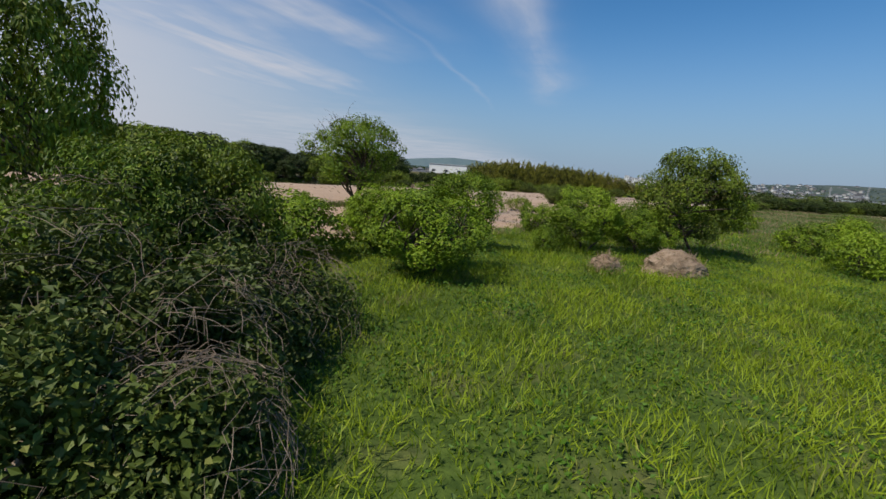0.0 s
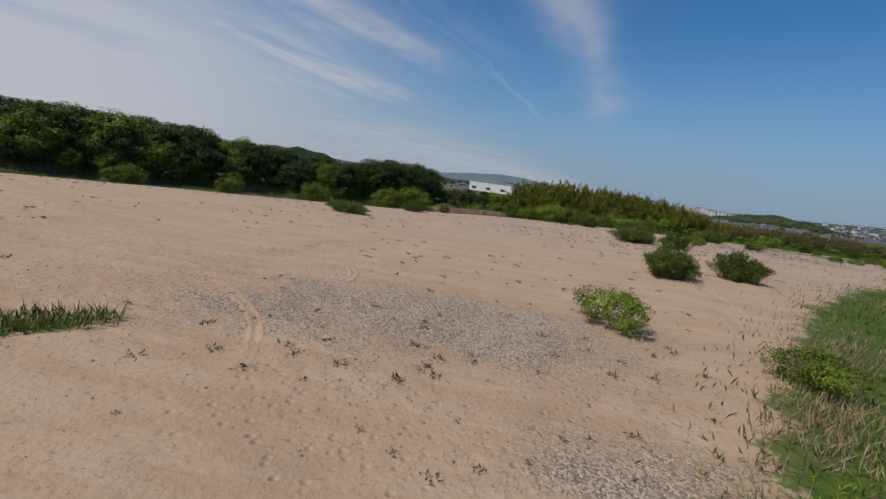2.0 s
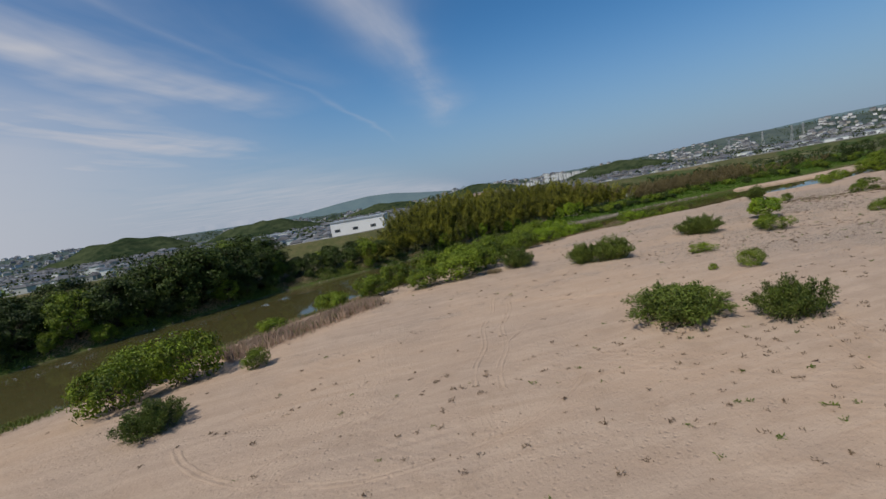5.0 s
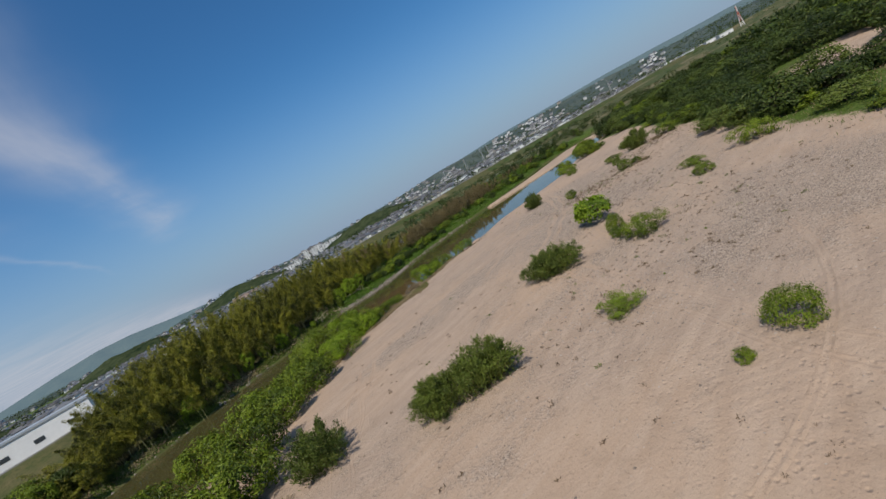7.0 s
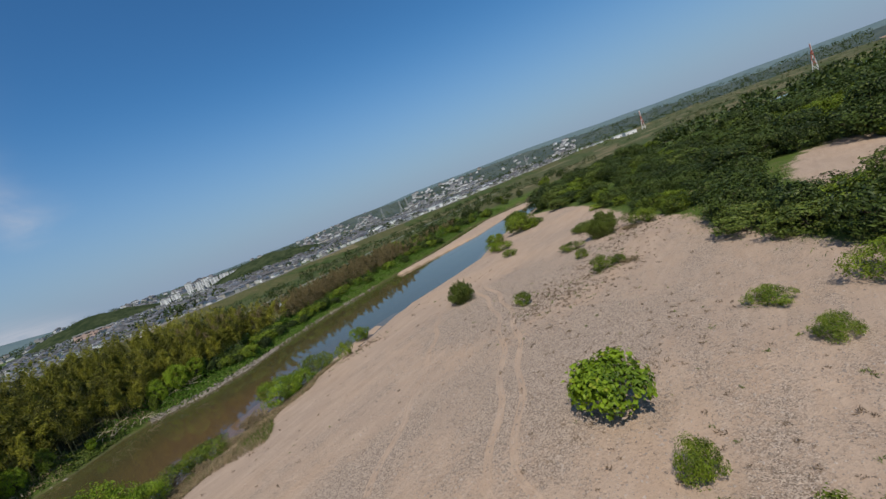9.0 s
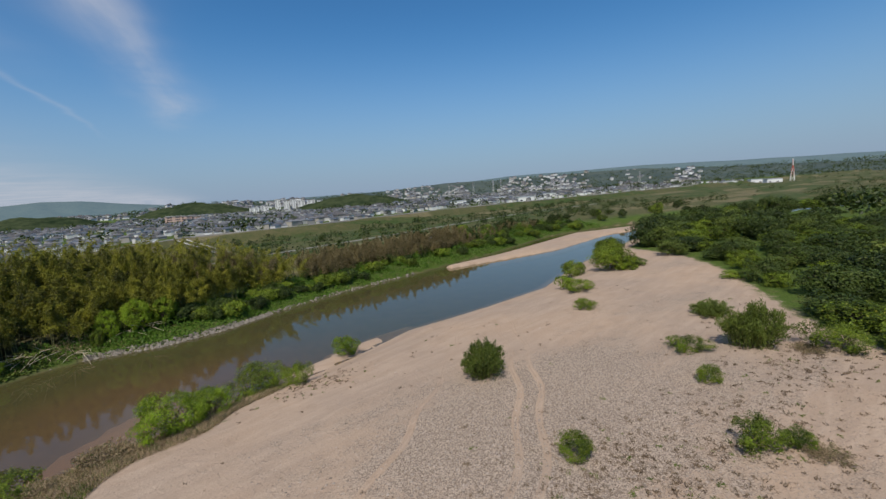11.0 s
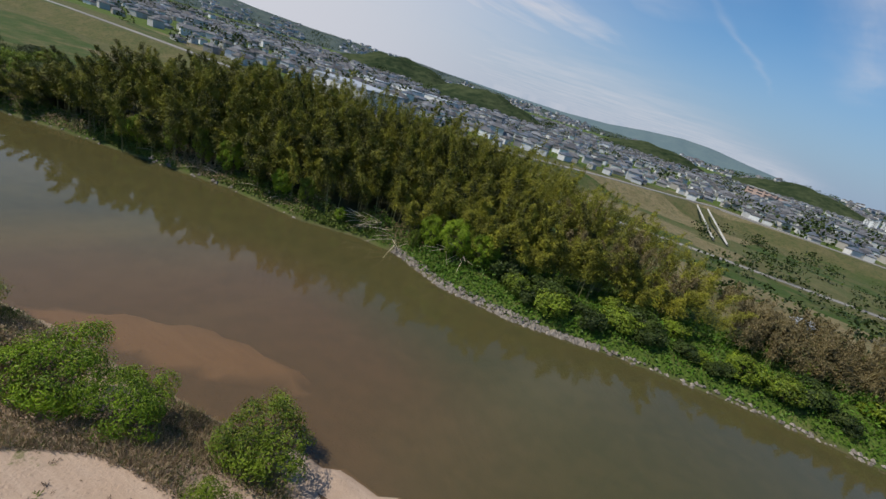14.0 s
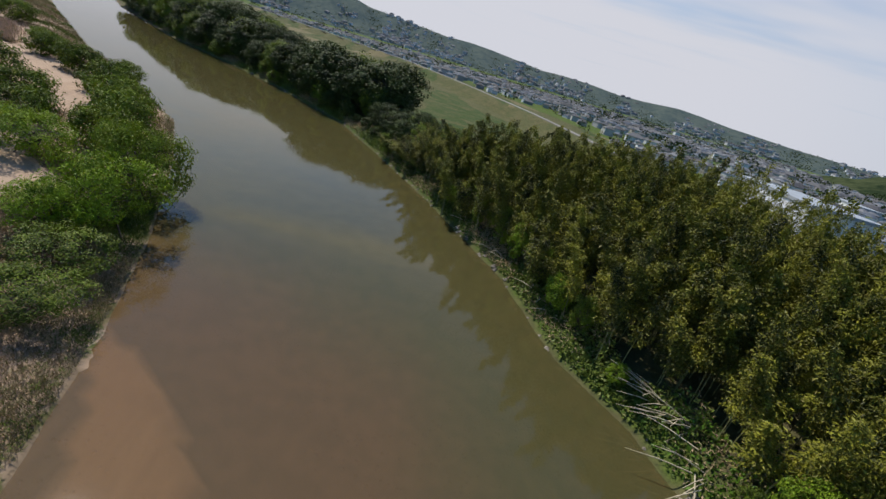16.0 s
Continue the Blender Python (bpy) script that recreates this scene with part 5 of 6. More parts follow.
def build_pebbles():
    rng = np.random.default_rng(26)
    x, y = [], []
    for cx, cy, rx, ry, n in ((1, 52.5, 12, 6, 17000), (72, 150, 22, 14, 16000), (88, 164, 16, 10, 14000), (60, 128, 20, 12, 12000), (48, 134, 10, 8, 5000)):
        x.append(cx + rng.normal(size=n) * rx * 0.6)
        y.append(cy + rng.normal(size=n) * ry * 0.6)
    x, y = np.concatenate(x), np.concatenate(y)
    ok = (-side_of(NEAR, x, y) > 9) & (side_of(COVER, x, y) > 1)
    x, y = x[ok], y[ok]
    size = rng.uniform(0.02, 0.055, len(x)) * np.where(y > 80, 1.15, 0.6) * (1 + 1.1 * (rng.random(len(x)) < 0.08))
    tagged(new("pebbles", stones(rng, x, y, height(x, y) + 0.012, size, PEBBLE, "pebbles")), "grey and white river pebbles on the sand", "pebbles", kind="stuff")


def build_riprap():
    """Broken rock that armours the far bank."""
    rng = np.random.default_rng(27)
    x = np.concatenate([rng.uniform(67, 95, 620), rng.uniform(92, 135, 150), rng.uniform(-60, 67, 70)])
    d = rng.uniform(-0.3, 1.0, len(x)) * np.where((x > 67) & (x < 88), 0.8, 0.5)
    y = far_strip(x, d)
    z = np.maximum(height(x, y), WATER - 0.1) + 0.05
    tagged(new("bank_rocks", stones(rng, x, y, z, rng.uniform(0.16, 0.46, len(x)), ROCK, "riprap")), "broken grey rocks along the far bank", "rocks", kind="stuff")


def build_dead_bamboo():
    """Fallen bleached culms that slide from the bank into the water."""
    rng = np.random.default_rng(28)
    for x, d, n, reach in ((62.5, 3.0, 16, 4.2), (60.5, 3.0, 12, 3.6), (66.0, 1.2, 8, 3.6), (47.5, 1.5, 3, 2.2), (38, 1.2, 4, 2.4), (74.5, 6, 12, 5.0), (30, 1.2, 3, 2.0)):
        root = thing("fallen_bamboo", "fallen bleached bamboo culms on the far bank", "dead bamboo", "fallen bamboo")
        root.location = (x, far_strip(x, d), ground_z(x, far_strip(x, d)))
        for k in range(n):
            a = np.array([rng.normal() * 0.9, rng.uniform(-0.3, 0.9), rng.uniform(0.1, 0.5)])
            w = unit(np.array([rng.normal() * 0.6, -1.0, rng.uniform(-0.35, 0.5)])) * reach * rng.uniform(0.6, 1.2)
            b = a + w
            part("culm", sheet("culm", *tubes([[(*a, 0.045), (*((a + b) / 2 + np.array([0, 0, 0.12])), 0.04), (*b, 0.015)]], 5), DEAD_CULM, smooth=True), root)


def build_track_marks():
    """Shallow ruts pressed into the sand by wheels: paired ridged ribbons."""
    rng = np.random.default_rng(29)
    runs = []
    for cx, cy, r, a0, a1 in ((-7.0, 57.0, 3.2, -0.6, 2.4), (-6.0, 58.5, 4.6, 0.2, 2.9), (-3.5, 66.0, 6.0, 1.2, 3.4), (2.0, 70.0, 9.0, 1.8, 3.6), (12, 92, 20, 2.0, 3.3), (-12, 44, 9, 0.2, 1.2), (5, 118, 15, 3.6, 5.6), (40, 150, 30, 3.9, 5.2)):
        t = np.linspace(a0, a1, 60)
        runs.append(np.stack([cx + r * np.cos(t), cy + r * np.sin(t)], 1))
    for x0, y0, x1, y1, bend in ((17.5, 58, 24, 90, 1), (19, 58, 25.5, 90, 1), (24, 90, 60, 150, 3), (25.5, 89, 61.5, 149, 3), (60, 150, 112, 190, -5), (61.5, 149, 113.5, 189, -5), (58, 158, 110, 193, -3), (-30, 70, 30, 128, 5), (10, 110, 40, 165, 4), (11.5, 109, 41.5, 164, 4)):
        t = np.linspace(0, 1, 90)
        q = np.stack([x0 + (x1 - x0) * t, y0 + (y1 - y0) * t], 1)
        across = unit(np.array([[-(y1 - y0), x1 - x0]], float))
        runs.append(q + across * (bend * np.sin(math.pi * t) + 0.25 * np.sin(t * 40))[:, None])
    for line in runs:
        ahead = unit(np.gradient(line, axis=0))
        side = np.stack([-ahead[:, 1], ahead[:, 0]], 1)
        section = ((-0.30, -0.02), (-0.17, 0.052), (-0.09, 0.006), (0.09, 0.006), (0.17, 0.052), (0.30, -0.02))
        rows = []
        for off, up in section:
            q = line + side * (off + rng.normal(size=(len(line), 1)) * 0.012)
            rows.append(np.concatenate([q, (height(q[:, 0], q[:, 1]) + up + rng.normal(size=len(q)) * 0.006)[:, None]], 1))
        v = np.stack(rows, 1).reshape(-1, 3)
        grid = np.arange(len(v)).reshape(len(line), len(section))
        quads = np.stack([grid[:-1, :-1], grid[1:, :-1], grid[1:, 1:], grid[:-1, 1:]], -1).reshape(-1, 4)
        tagged(new("wheel_rut", sheet("wheel_rut", v, quads, GROUND, smooth=True)), "shallow wheel rut pressed into the sand", "rut", "wheel ruts")


def build_reed_bed():
    """A pale pinkish bed of dry reeds by the near water."""
    rng = np.random.default_rng(41)
    t, o = rng.random(9000), rng.normal(size=9000)
    x, y = -13 + 17 * t + 0.7 * o * 1.2, 133.5 + 11.5 * t - 1.0 * o * 1.2
    reed = leafage("pink_reed", (0.22, 0.14, 0.10), (0.42, 0.30, 0.22), (0.16, 0.17, 0.06), 0.12, 0.2, 0.8)
    tagged(new("reed_bed", sheet("reed_bed", *blades(rng, x, y, height(x, y), rng.uniform(0.7, 1.5, len(x)), 0.07, 0.16), reed)), "pale pinkish bed of dry reeds", "reeds", kind="stuff")


def build_island():
    """A low strip of olive grass that stands alone on the sand, and the dry fringe of the meadow."""
    rng = np.random.default_rng(43)
    x, y = scatter(rng, 60000, (-32, 30), (-6, 49), lambda a, b: bar(ISLAND, a, b) > 0.15 + 0.5 * rng.random(len(a)))
    dry = rng.random(len(x)) < 0.3
    z = height(x, y)
    length = rng.uniform(0.25, 0.7, len(x))
    tagged(new("island_grass", sheet("island_grass", *blades(rng, x[~dry], y[~dry], z[~dry], length[~dry], 0.05, 0.4), WILLOW_GREEN)), "low strip of olive grass on the sand", "grass", kind="stuff")
    x2, y2 = scatter(rng, 60000, (-4, 28), (24, 60), lambda a, b: (np.abs(side_of(COVER, a, b) + 1.2) < 2.2 * rng.random(len(a))) & (np.sin(a * 0.9) + np.sin(b * 0.6 + a * 0.3) + rng.normal(size=len(a)) * 0.5 > -0.4))
    x, y = np.concatenate([x[dry], x2]), np.concatenate([y[dry], y2])
    tagged(new("fringe_grass", sheet("fringe_grass", *blades(rng, x, y, height(x, y), rng.uniform(0.25, 0.75, len(x)), 0.035, 0.35), DRY_STRAW)), "pale dry grass where the meadow meets the sand", "grass", kind="stuff")


build_island()
build_reed_bed()
build_meadow()
build_rough_grass()
build_shore_reeds()
build_bank_weeds()
build_sand_tufts()
build_pebbles()
build_riprap()
build_dead_bamboo()
build_track_marks()


def build_far_woods():
    """Woods and hedges too far off to tell tree from tree."""
    rng = np.random.default_rng(30)
    x = np.concatenate([rng.uniform(-900, 1500, 2000), rng.uniform(100, 420, 900), rng.uniform(170, 760, 1700)])
    y = np.concatenate([rng.uniform(-500, 900, 2000), rng.uniform(240, 390, 900), rng.uniform(-260, 210, 1700)])
    cover, levee, far, dice = side_of(COVER, x, y), side_of(LEVEE, x, y), side_of(FAR, x, y), rng.random(len(x))
    plain_field = (far > 26) & (levee < -25)
    ok = (cover < -12) & ((x > 260) | (y < -20) | (x < -120)) & (np.hypot(x - 50, y - 100) > 150) | plain_field & ((x > 105) | (x < -60)) & (dice < 0.6) | (levee > 40) & (levee < 1300) & (dice < 0.7)
    tall = np.where(plain_field, rng.uniform(1.2, 3.2, len(x)), rng.uniform(3.5, 8.0, len(x)))
    spots = list(zip(x[ok], y[ok], tall[ok]))
    base, axis, size = [], [], []
    for x, y, h in spots:
        n = 60
        d = unit(rng.normal(size=(n, 3)))
        c = np.array([x, y, ground_z(x, y) + h * 0.5])
        for j in range(3):
            base.append(c + np.array([rng.normal() * h * 0.35, rng.normal() * h * 0.35, rng.uniform(-0.1, 0.12) * h]) + d[j::3] * np.array([h * 0.55, h * 0.55, h * 0.45]))
            axis.append(d[j::3] + rng.normal(size=(len(d[j::3]), 3)) * 0.6)
            size.append(np.full(len(d[j::3]), h * 0.26))
    base, axis, size = np.concatenate(base), np.concatenate(axis), np.concatenate(size)
    tagged(new("distant_woods", sheet("distant_woods", *leaves(rng, base, axis, size, size * 0.8, 0.15, axis + np.array([0, 0, 0.5])), DARK_GREEN)), "distant dark-green woods and hedges", "woods", kind="stuff")


build_far_woods()


# ---- the town ----
def box(x0, x1, y0, y1, z0, z1):
    v = [(x, y, z) for z in (z0, z1) for y in (y0, y1) for x in (x0, x1)]
    return np.array(v, float), np.array([(0, 2, 3, 1), (4, 5, 7, 6), (0, 1, 5, 4), (1, 3, 7, 5), (3, 2, 6, 7), (2, 0, 4, 6)])


def house_pieces(w, d, h, rise, over=0.5):
    """Walls and hipped roof of a two-storey house, about the origin."""
    a, b = w / 2 + over, d / 2 + over
    r = max(0.5, a - b * 0.9)
    roof_v = np.array([(-a, -b, h), (a, -b, h), (a, b, h), (-a, b, h), (-r, 0, h + rise), (r, 0, h + rise), (-a, -b, h - 0.2), (a, -b, h - 0.2), (a, b, h - 0.2), (-a, b, h - 0.2)])
    roof_q = np.array([(0, 1, 5, 4), (2, 3, 4, 5), (1, 2, 5, 5), (3, 0, 4, 4), (6, 7, 1, 0), (7, 8, 2, 1), (8, 9, 3, 2), (9, 6, 0, 3), (9, 8, 7, 6)])
    return box(-w / 2, w / 2, -d / 2, d / 2, -0.5, h), (roof_v, roof_q)


def roof_mesh(name, v, q, material):
    data = bpy.data.meshes.new(name)
    data.from_pydata([tuple(p) for p in v], [], [tuple(dict.fromkeys(int(i) for i in f)) for f in q])
    data.materials.append(material)
    data.polygons.foreach_set("use_smooth", np.zeros(len(data.polygons), bool))
    data.update()
    return data


def build_town():
    rng = np.random.default_rng(31)
    kinds = []
    for k, (w, d, h, rise) in enumerate(((10, 8, 5.6, 2.2), (8.5, 7.5, 5.8, 1.8), (12, 7.5, 5.2, 2.4), (9, 9, 6.0, 2.2), (11, 9, 3.4, 2.4))):
        wall, roof = house_pieces(w, d, h, rise)
        kinds.append((sheet("house_wall", *wall, HOUSE_WALL), roof_mesh("house_roof", *roof, HOUSE_ROOF), None, wall, roof))
    spots = []
    town_x, town_y = np.meshgrid(np.arange(-800, 1100, 8.4), np.arange(-250, 1150, 9.4))
    town_x, town_y = town_x.ravel() + rng.uniform(-3, 3, town_x.size), town_y.ravel() + rng.uniform(-3, 3, town_x.size)
    deep = side_of(LEVEE, town_x, town_y)
    for x, y, back in zip(town_x.tolist(), town_y.tolist(), deep.tolist()):
        if back < 45 or back > 800 or rng.random() < 0.16 + 0.45 * (back > 420) + 0.4 * (back < 75) + 0.45 * (math.sin(x * 0.011 + 1) * math.sin(y * 0.013) > 0.45) + (0.5 if x > 260 and back < 150 else 0):
            continue
        spots.append((back, x, y))
    spots.sort()
    walls, roofs = [], []
    for k, (back, x, y) in enumerate(spots):
        kind = kinds[rng.integers(len(kinds))]
        turn, s = rng.choice((0.1, 1.67, 0.35, 1.4)) + rng.normal() * 0.15, rng.uniform(0.40, 0.62) * (1.0 if rng.random() < 0.95 else 1.5)
        z = ground_z(x, y)
        if k < 260:
            root = thing("house", "two-storey house with a dark tiled roof", "house", "houses of the town")
            root.matrix_basis = Matrix.Translation((x, y, z)) @ Matrix.Rotation(turn, 4, "Z") @ Matrix.Diagonal((s, s, s, 1))
            part("wall", kind[0], root)
            part("roof", kind[1], root)
        else:
            c, t = math.cos(turn) * s, math.sin(turn) * s
            for source, out in ((kind[3], walls), (kind[4], roofs)):
                v = source[0]
                out.append((np.stack([v[:, 0] * c - v[:, 1] * t + x, v[:, 0] * t + v[:, 1] * c + y, v[:, 2] * s + z], 1), source[1]))
    tagged(new("distant_houses", sheet("distant_houses", *merge(walls), HOUSE_WALL)), "pale walls of the distant town", "houses", kind="stuff")
    v, q = merge(roofs)
    tagged(new("distant_roofs", roof_mesh("distant_roofs", v, q, HOUSE_ROOF)), "grey roofs of the distant town", "roofs", kind="stuff")


build_town()


def hill_z(az, share):
    """Height of the wooded range at a share (0 foot, 1 crest) of its front slope."""
    return np.interp(az, [-180, -110, -95, -80, -63, -45, -32, -20, -10, 4, 11, 20, 32, 50, 60, 72, 95, 120, 180], [60, 95, 100, 68, 52, 44, 42, 24, 16, 12, 40, 26, 34, 54, 58, 46, 34, 30, 60]) * np.interp(share, [0, 0.25, 0.5, 0.72, 0.9, 1], [0, 0.16, 0.45, 0.72, 0.93, 1])


def build_hillside():
    """Houses and tree heads that dot the far slopes, too far off to tell apart."""
    rng = np.random.default_rng(44)
    n = 3600
    az, share = rng.uniform(-112, 72, n), rng.random(n) ** 1.3
    r = 1480 + share * 400
    x, y, z = 86 + r * np.sin(np.radians(az)), 162 + r * np.cos(np.radians(az)), hill_z(az, share)
    walls, roofs = [], []
    (wv, wq), (rv, rq) = house_pieces(15, 10, 7.5, 3.0)
    built = np.sin(az * 0.35 + 1) + np.sin(az * 0.9) + rng.normal(size=n) * 0.6 - share * 0.9 > -0.3
    for k in np.flatnonzero(built):
        a, s = rng.uniform(0, 6.3), rng.uniform(0.6, 1.1)
        c, t = math.cos(a) * s, math.sin(a) * s
        for v, q, out in ((wv, wq, walls), (rv, rq, roofs)):
            out.append((np.stack([v[:, 0] * c - v[:, 1] * t + x[k], v[:, 0] * t + v[:, 1] * c + y[k], v[:, 2] * s + z[k]], 1), q))
    tagged(new("hillside_houses", sheet("hillside_houses", *merge(walls), HOUSE_WALL)), "pale houses dotted over the far slopes", "houses", kind="stuff")
    v, q = merge(roofs)
    tagged(new("hillside_roofs", roof_mesh("hillside_roofs", v, q, HOUSE_ROOF)), "grey roofs dotted over the far slopes", "roofs", kind="stuff")
    m, each = 7000, 8
    az, share = rng.uniform(-130, 100, m), rng.random(m)
    r = 1480 + share * 420
    centre = np.stack([86 + r * np.sin(np.radians(az)), 162 + r * np.cos(np.radians(az)), hill_z(az, share) + 2], 1)
    d = unit(rng.normal(size=(m * each, 3)))
    base = np.repeat(centre, each, 0) + d * np.array([9, 9, 4]) * rng.uniform(0.6, 1.1, (m * each, 1))
    tagged(new("hillside_trees", sheet("hillside_trees", *leaves(rng, base, rng.normal(size=base.shape), rng.uniform(2.5, 5, m * each), 2.6, 0.15, d + np.array([0, 0, 0.5])), DARK_GREEN)), "dark tree heads over the far slopes", "woods", kind="stuff")


build_hillside()


def polar(azimuth, distance, eye=(86.3, 161.9)):
    return eye[0] + distance * math.sin(radians(azimuth)), eye[1] + distance * math.cos(radians(azimuth))


def build_block(name, label, x, y, turn, w, d, h, wall, roof, floors, group=""):
    """A flat-roofed building with a parapet and bands of windows."""
    root = thing(name, label, "building", group)
    root.matrix_basis = Matrix.Translation((x, y, 1.5)) @ Matrix.Rotation(radians(turn), 4, "Z")
    part("wall", sheet("wall", *box(-w / 2, w / 2, -d / 2, d / 2, -1, h), wall), root)
    part("roof", sheet("roof", *box(-w / 2 - 0.3, w / 2 + 0.3, -d / 2 - 0.3, d / 2 + 0.3, h, h + 0.6), roof), root)
    step = h / floors
    tall = step * 0.4 if floors > 1 else 1.3
    for k in range(floors):
        z = step * k + (step * 0.35 if floors > 1 else h - 4.4)
        for y0 in (-d / 2 - 0.05, d / 2 - 0.03):
            count = max(2, int(w // 7))
            for i in range(count):
                x0 = -w / 2 + w * (i + 0.2) / count
                if floors > 3 or k == floors - 1:
                    part("window", sheet("window", *box(x0, x0 + w / count * (0.6 if floors > 1 else 0.3), y0, y0 + 0.08, z, z + tall), WINDOW_DARK), root)
    return root


# long white works building and its neighbours
build_block("works_building", "long white works building with a pale roof", 0, 296, -10, 25, 15, 9.8, WHITE_WALL, PALE_ROOF, 1)
for x, y in ((-73, 479), (-94, 465), (-108, 441)):
    build_block("white_shed", "low white shed with a pale roof", x, y, -20, 26, 12, 5, WHITE_WALL, PALE_ROOF, 1, "white sheds")
for k, (az, d, w, h) in enumerate(((20.2, 930, 10, 24), (21.2, 930, 10, 20), (22.0, 950, 11, 22), (23.0, 950, 14, 18), (24.2, 960, 16, 19), (25.3, 980, 12, 17), (18.6, 900, 14, 13), (17.4, 880, 16, 11))):
    build_block("apartment_block", "tall white apartment block in the town", *polar(az, d), -22, w, 13, h, WHITE_WALL, CONCRETE, 8, "apartment blocks")
build_block("hospital_block", "large plain white building on the rise", *polar(30.0, 1020), -30, 24, 16, 22, WHITE_WALL, CONCRETE, 6)
build_block("hospital_block", "long low white building on the rise", *polar(32.3, 1020), -30, 40, 14, 11, WHITE_WALL, CONCRETE, 4)
for az, d, w, h in ((8.2, 560, 16, 10), (9.4, 580, 14, 9), (10.4, 590, 13, 8)):
    build_block("pink_block", "pink apartment house in the town", *polar(az, d), -8, w, 13, h, PINK_WALL, CONCRETE, 4, "pink apartment houses")
for az, d in ((46, 560), (48.5, 600), (52, 520), (55, 640), (43, 520), (60, 700), (75, 760), (77.5, 800), (79, 760)):
    build_block("white_shed", "low white shed with a pale roof", *polar(az, d), az * -0.6, 20, 11, 5, WHITE_WALL, PALE_ROOF, 1, "white sheds")


def build_pylon(name, label, x, y, tall, upper, lower):
    """A lattice pylon with three pairs of arms."""
    root = thing(name, label, "pylon", "pylons")
    root.location = (x, y, 1.0)
    foot, waist = tall * 0.085, tall * 0.018
    levels = [0, 0.22, 0.42, 0.58, 0.72, 0.84, 0.93, 1.0]
    def half(t):
        return foot + (waist - foot) * min(1.0, t / 0.72)
    corners = ((1, 1), (1, -1), (-1, -1), (-1, 1))
    for p in corners:
        for k, (a, b) in enumerate(((0.0, 0.42), (0.42, 0.72), (0.72, 1.0))):
            part("leg", sheet("leg", *tubes([[(p[0] * half(t), p[1] * half(t), t * tall, 0.26) for t in (a, b)]], 4), upper if k % 2 else lower), root)
    for k, (a, b) in enumerate(zip(levels[:-1], levels[1:])):
        lo, hi = half(a), half(b)
        for i in range(4):
            p, q = corners[i], corners[(i + 1) % 4]
            for e, f in ((p, q), (q, p)):
                part("brace", sheet("brace", *tubes([[(e[0] * lo, e[1] * lo, a * tall, 0.12), (f[0] * hi, f[1] * hi, b * tall, 0.12)]], 4), upper if k % 2 else lower), root)
    for t in (0.74, 0.84, 0.94):
        reach = tall * 0.13
        part("arm", sheet("arm", *tubes([[(-reach, 0, t * tall, 0.2), (0, 0, t * tall + 0.8, 0.5), (reach, 0, t * tall, 0.2)], [(-reach, 0, t * tall, 0.2), (0, 0, t * tall - 0.8, 0.4), (reach, 0, t * tall, 0.2)]], 4), upper), root)


for az, d, tall in ((42.2, 1150, 38), (45.4, 1100, 42), (48.0, 1120, 46), (49.0, 1080, 46), (56.6, 900, 40), (65.8, 1250, 44), (37.5, 1500, 40), (35, 1700, 40)):
    build_pylon("power_pylon", "grey steel lattice pylon above the fields", *polar(az, d), tall * 0.85, STEEL, STEEL)
for az, d, tall in ((79.1, 860, 32), (94.4, 700, 32)):
    build_pylon("power_pylon", "red and white lattice pylon beyond the woods", *polar(az, d, (38.0, 130.9)), tall, RED_PAINT, WHITE_WALL)


def ribbon(name, label, line, width, lift, material):
    """A path that follows the ground."""
    p = np.array(line, float)
    s = np.concatenate([[0], np.cumsum(np.hypot(*np.diff(p, axis=0).T))])
    t = np.arange(0, s[-1], 6.0)
    q = np.stack([np.interp(t, s, p[:, 0]), np.interp(t, s, p[:, 1])], 1)
    ahead = unit(np.gradient(q, axis=0))
    side = np.stack([-ahead[:, 1], ahead[:, 0]], 1)
    z = height(q[:, 0], q[:, 1]) + lift
    rows = [np.concatenate([q + side * o, (z - drop)[:, None]], 1) for o, drop in ((-width / 2 - 0.2, 0.6), (-width / 2, 0), (width / 2, 0), (width / 2 + 0.2, 0.6))]
    v = np.stack(rows, 1).reshape(-1, 3)
    grid = np.arange(len(v)).reshape(len(q), 4)
    quads = np.stack([grid[:-1, :-1], grid[1:, :-1], grid[1:, 1:], grid[:-1, 1:]], -1).reshape(-1, 4)
    return tagged(new(name, sheet(name, v, quads, material, smooth=False)), label, "road", kind="structure")


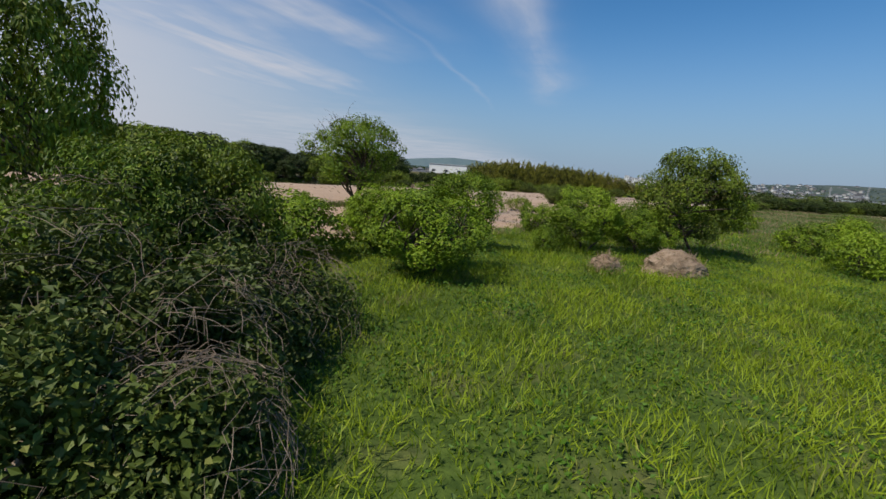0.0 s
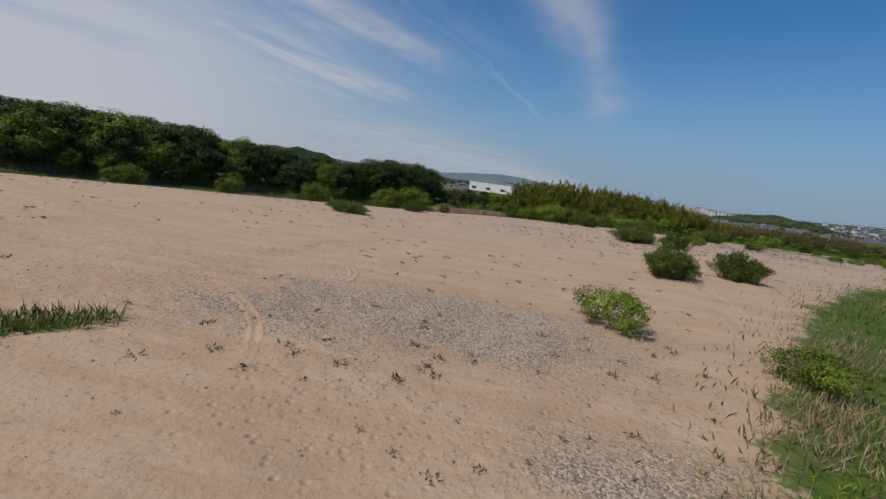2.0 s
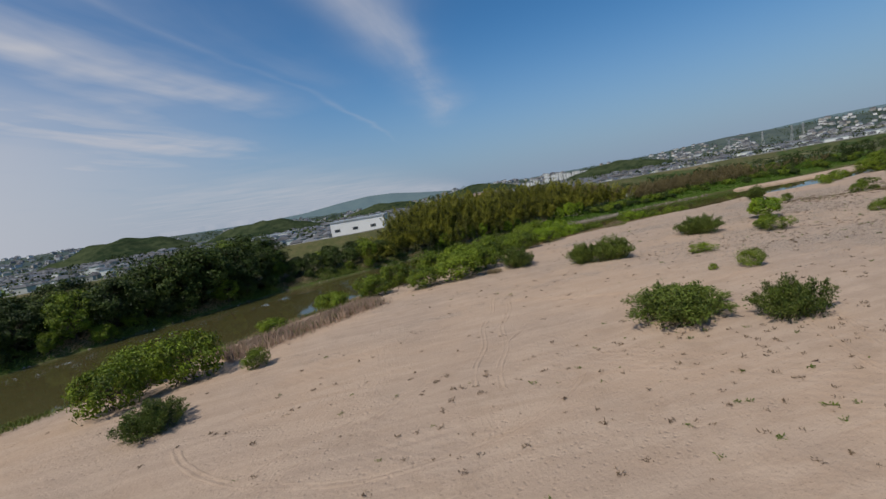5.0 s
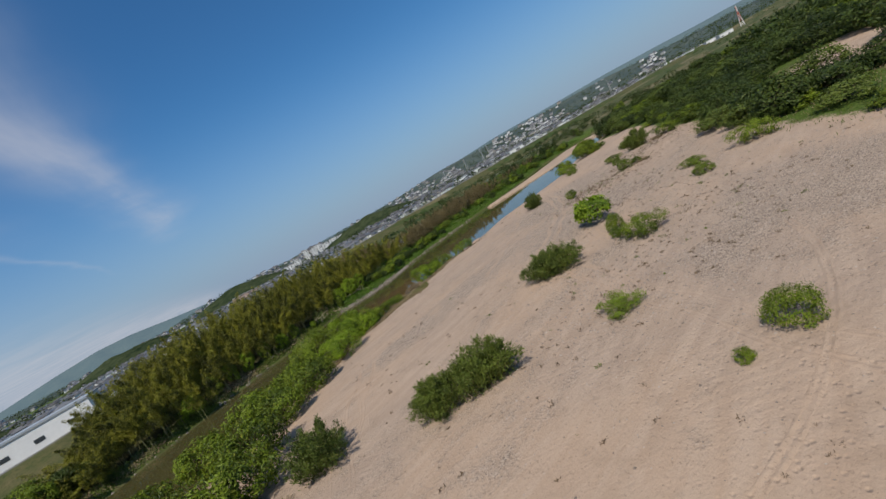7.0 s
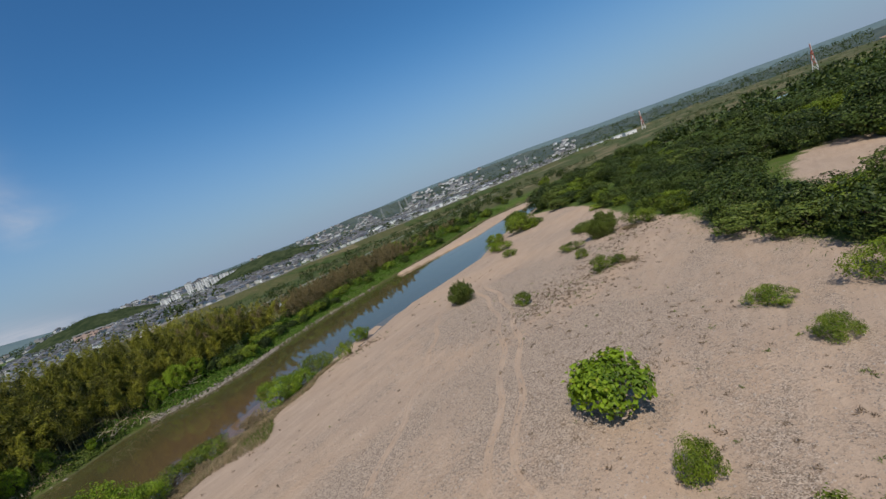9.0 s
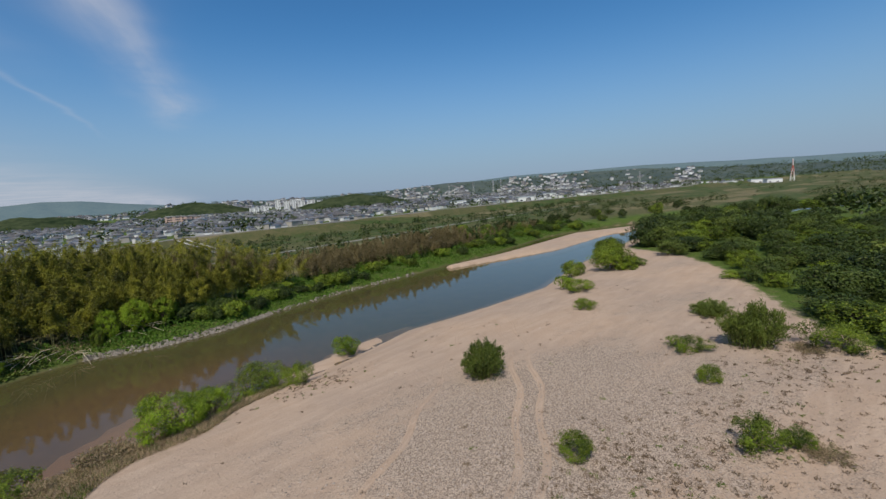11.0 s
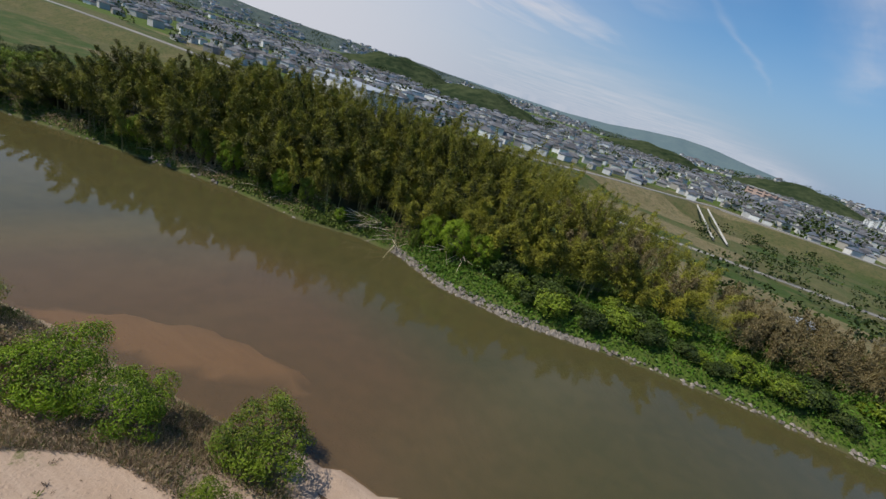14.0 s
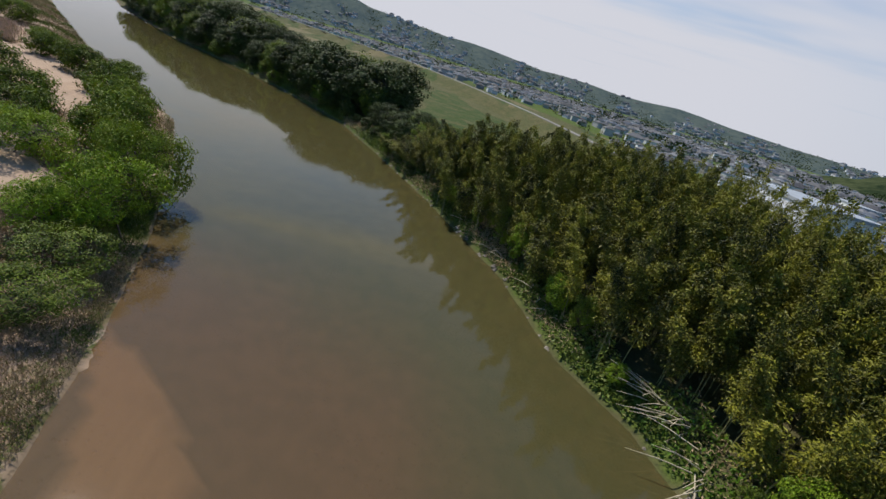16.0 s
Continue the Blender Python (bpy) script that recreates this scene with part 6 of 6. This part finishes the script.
ribbon("road", "pale road along the top of the levee", LEVEE[1:-1], 3.2, 0.12, ASPHALT_PALE)
ribbon("field_track", "pale earth track through the fields", [(60, 290), (110, 300), (180, 310), (280, 330), (400, 330)], 2.4, 0.10, ASPHALT_PALE)


def build_hut(x, y, turn, w, d, h):
    root = thing("field_hut", "small pale field hut among weeds", "hut", "field huts")
    root.matrix_basis = Matrix.Translation((x, y, ground_z(x, y))) @ Matrix.Rotation(turn, 4, "Z")
    wall, roof = house_pieces(w, d, h, 0.7, 0.25)
    part("wall", sheet("hut_wall", *wall, WHITE_WALL), root)
    part("roof", roof_mesh("hut_roof", *roof, PALE_ROOF), root)


build_hut(168, 268, 0.3, 4, 2.6, 1.8)
build_hut(121, 266, 0.1, 3.4, 2, 1.0)


def build_knoll(x, y, r, h, seed):
    """A small wooded hill inside the town."""
    bm = bmesh.new()
    bmesh.ops.create_grid(bm, x_segments=40, y_segments=40, size=r)
    for v in bm.verts:
        d = min(1.0, v.co.length / r)
        v.co.z = h * (1 - d * d) ** 1.3 * (1 + 0.35 * noise.noise(v.co * (3.0 / r) + Vector((seed, 0, 0)))) + 1.6 * noise.noise(v.co * 0.16) * (d < 0.97) - 0.5
    data = bpy.data.meshes.new("knoll")
    bm.to_mesh(data)
    bm.free()
    data.materials.append(KNOLL_WOODS)
    ob = tagged(new("wooded_knoll", data), "small wooded hill among the houses", "hill", kind="structure")
    ob.location = (x, y, 1.2)


for az, d, r, h in ((-23, 560, 90, 20), (29.5, 880, 130, 24), (11.5, 1200, 150, 28), (-3, 900, 110, 20), (-34, 900, 130, 30)):
    build_knoll(*polar(az, d), r, h, az)


def build_ramp():
    """Twin pale concrete kerbs of a ramp that climbs the levee."""
    root = thing("concrete_ramp", "pale concrete ramp that climbs the grassy levee", "ramp")
    for off in (-1.8, 1.8):
        path = [(112 + off + (t * -5), 322 + 44 * t, 2.2 + 3.6 * t, 0.3) for t in np.linspace(0, 1, 6)]
        part("kerb", sheet("kerb", *tubes([path], 4), CONCRETE), root)


build_ramp()
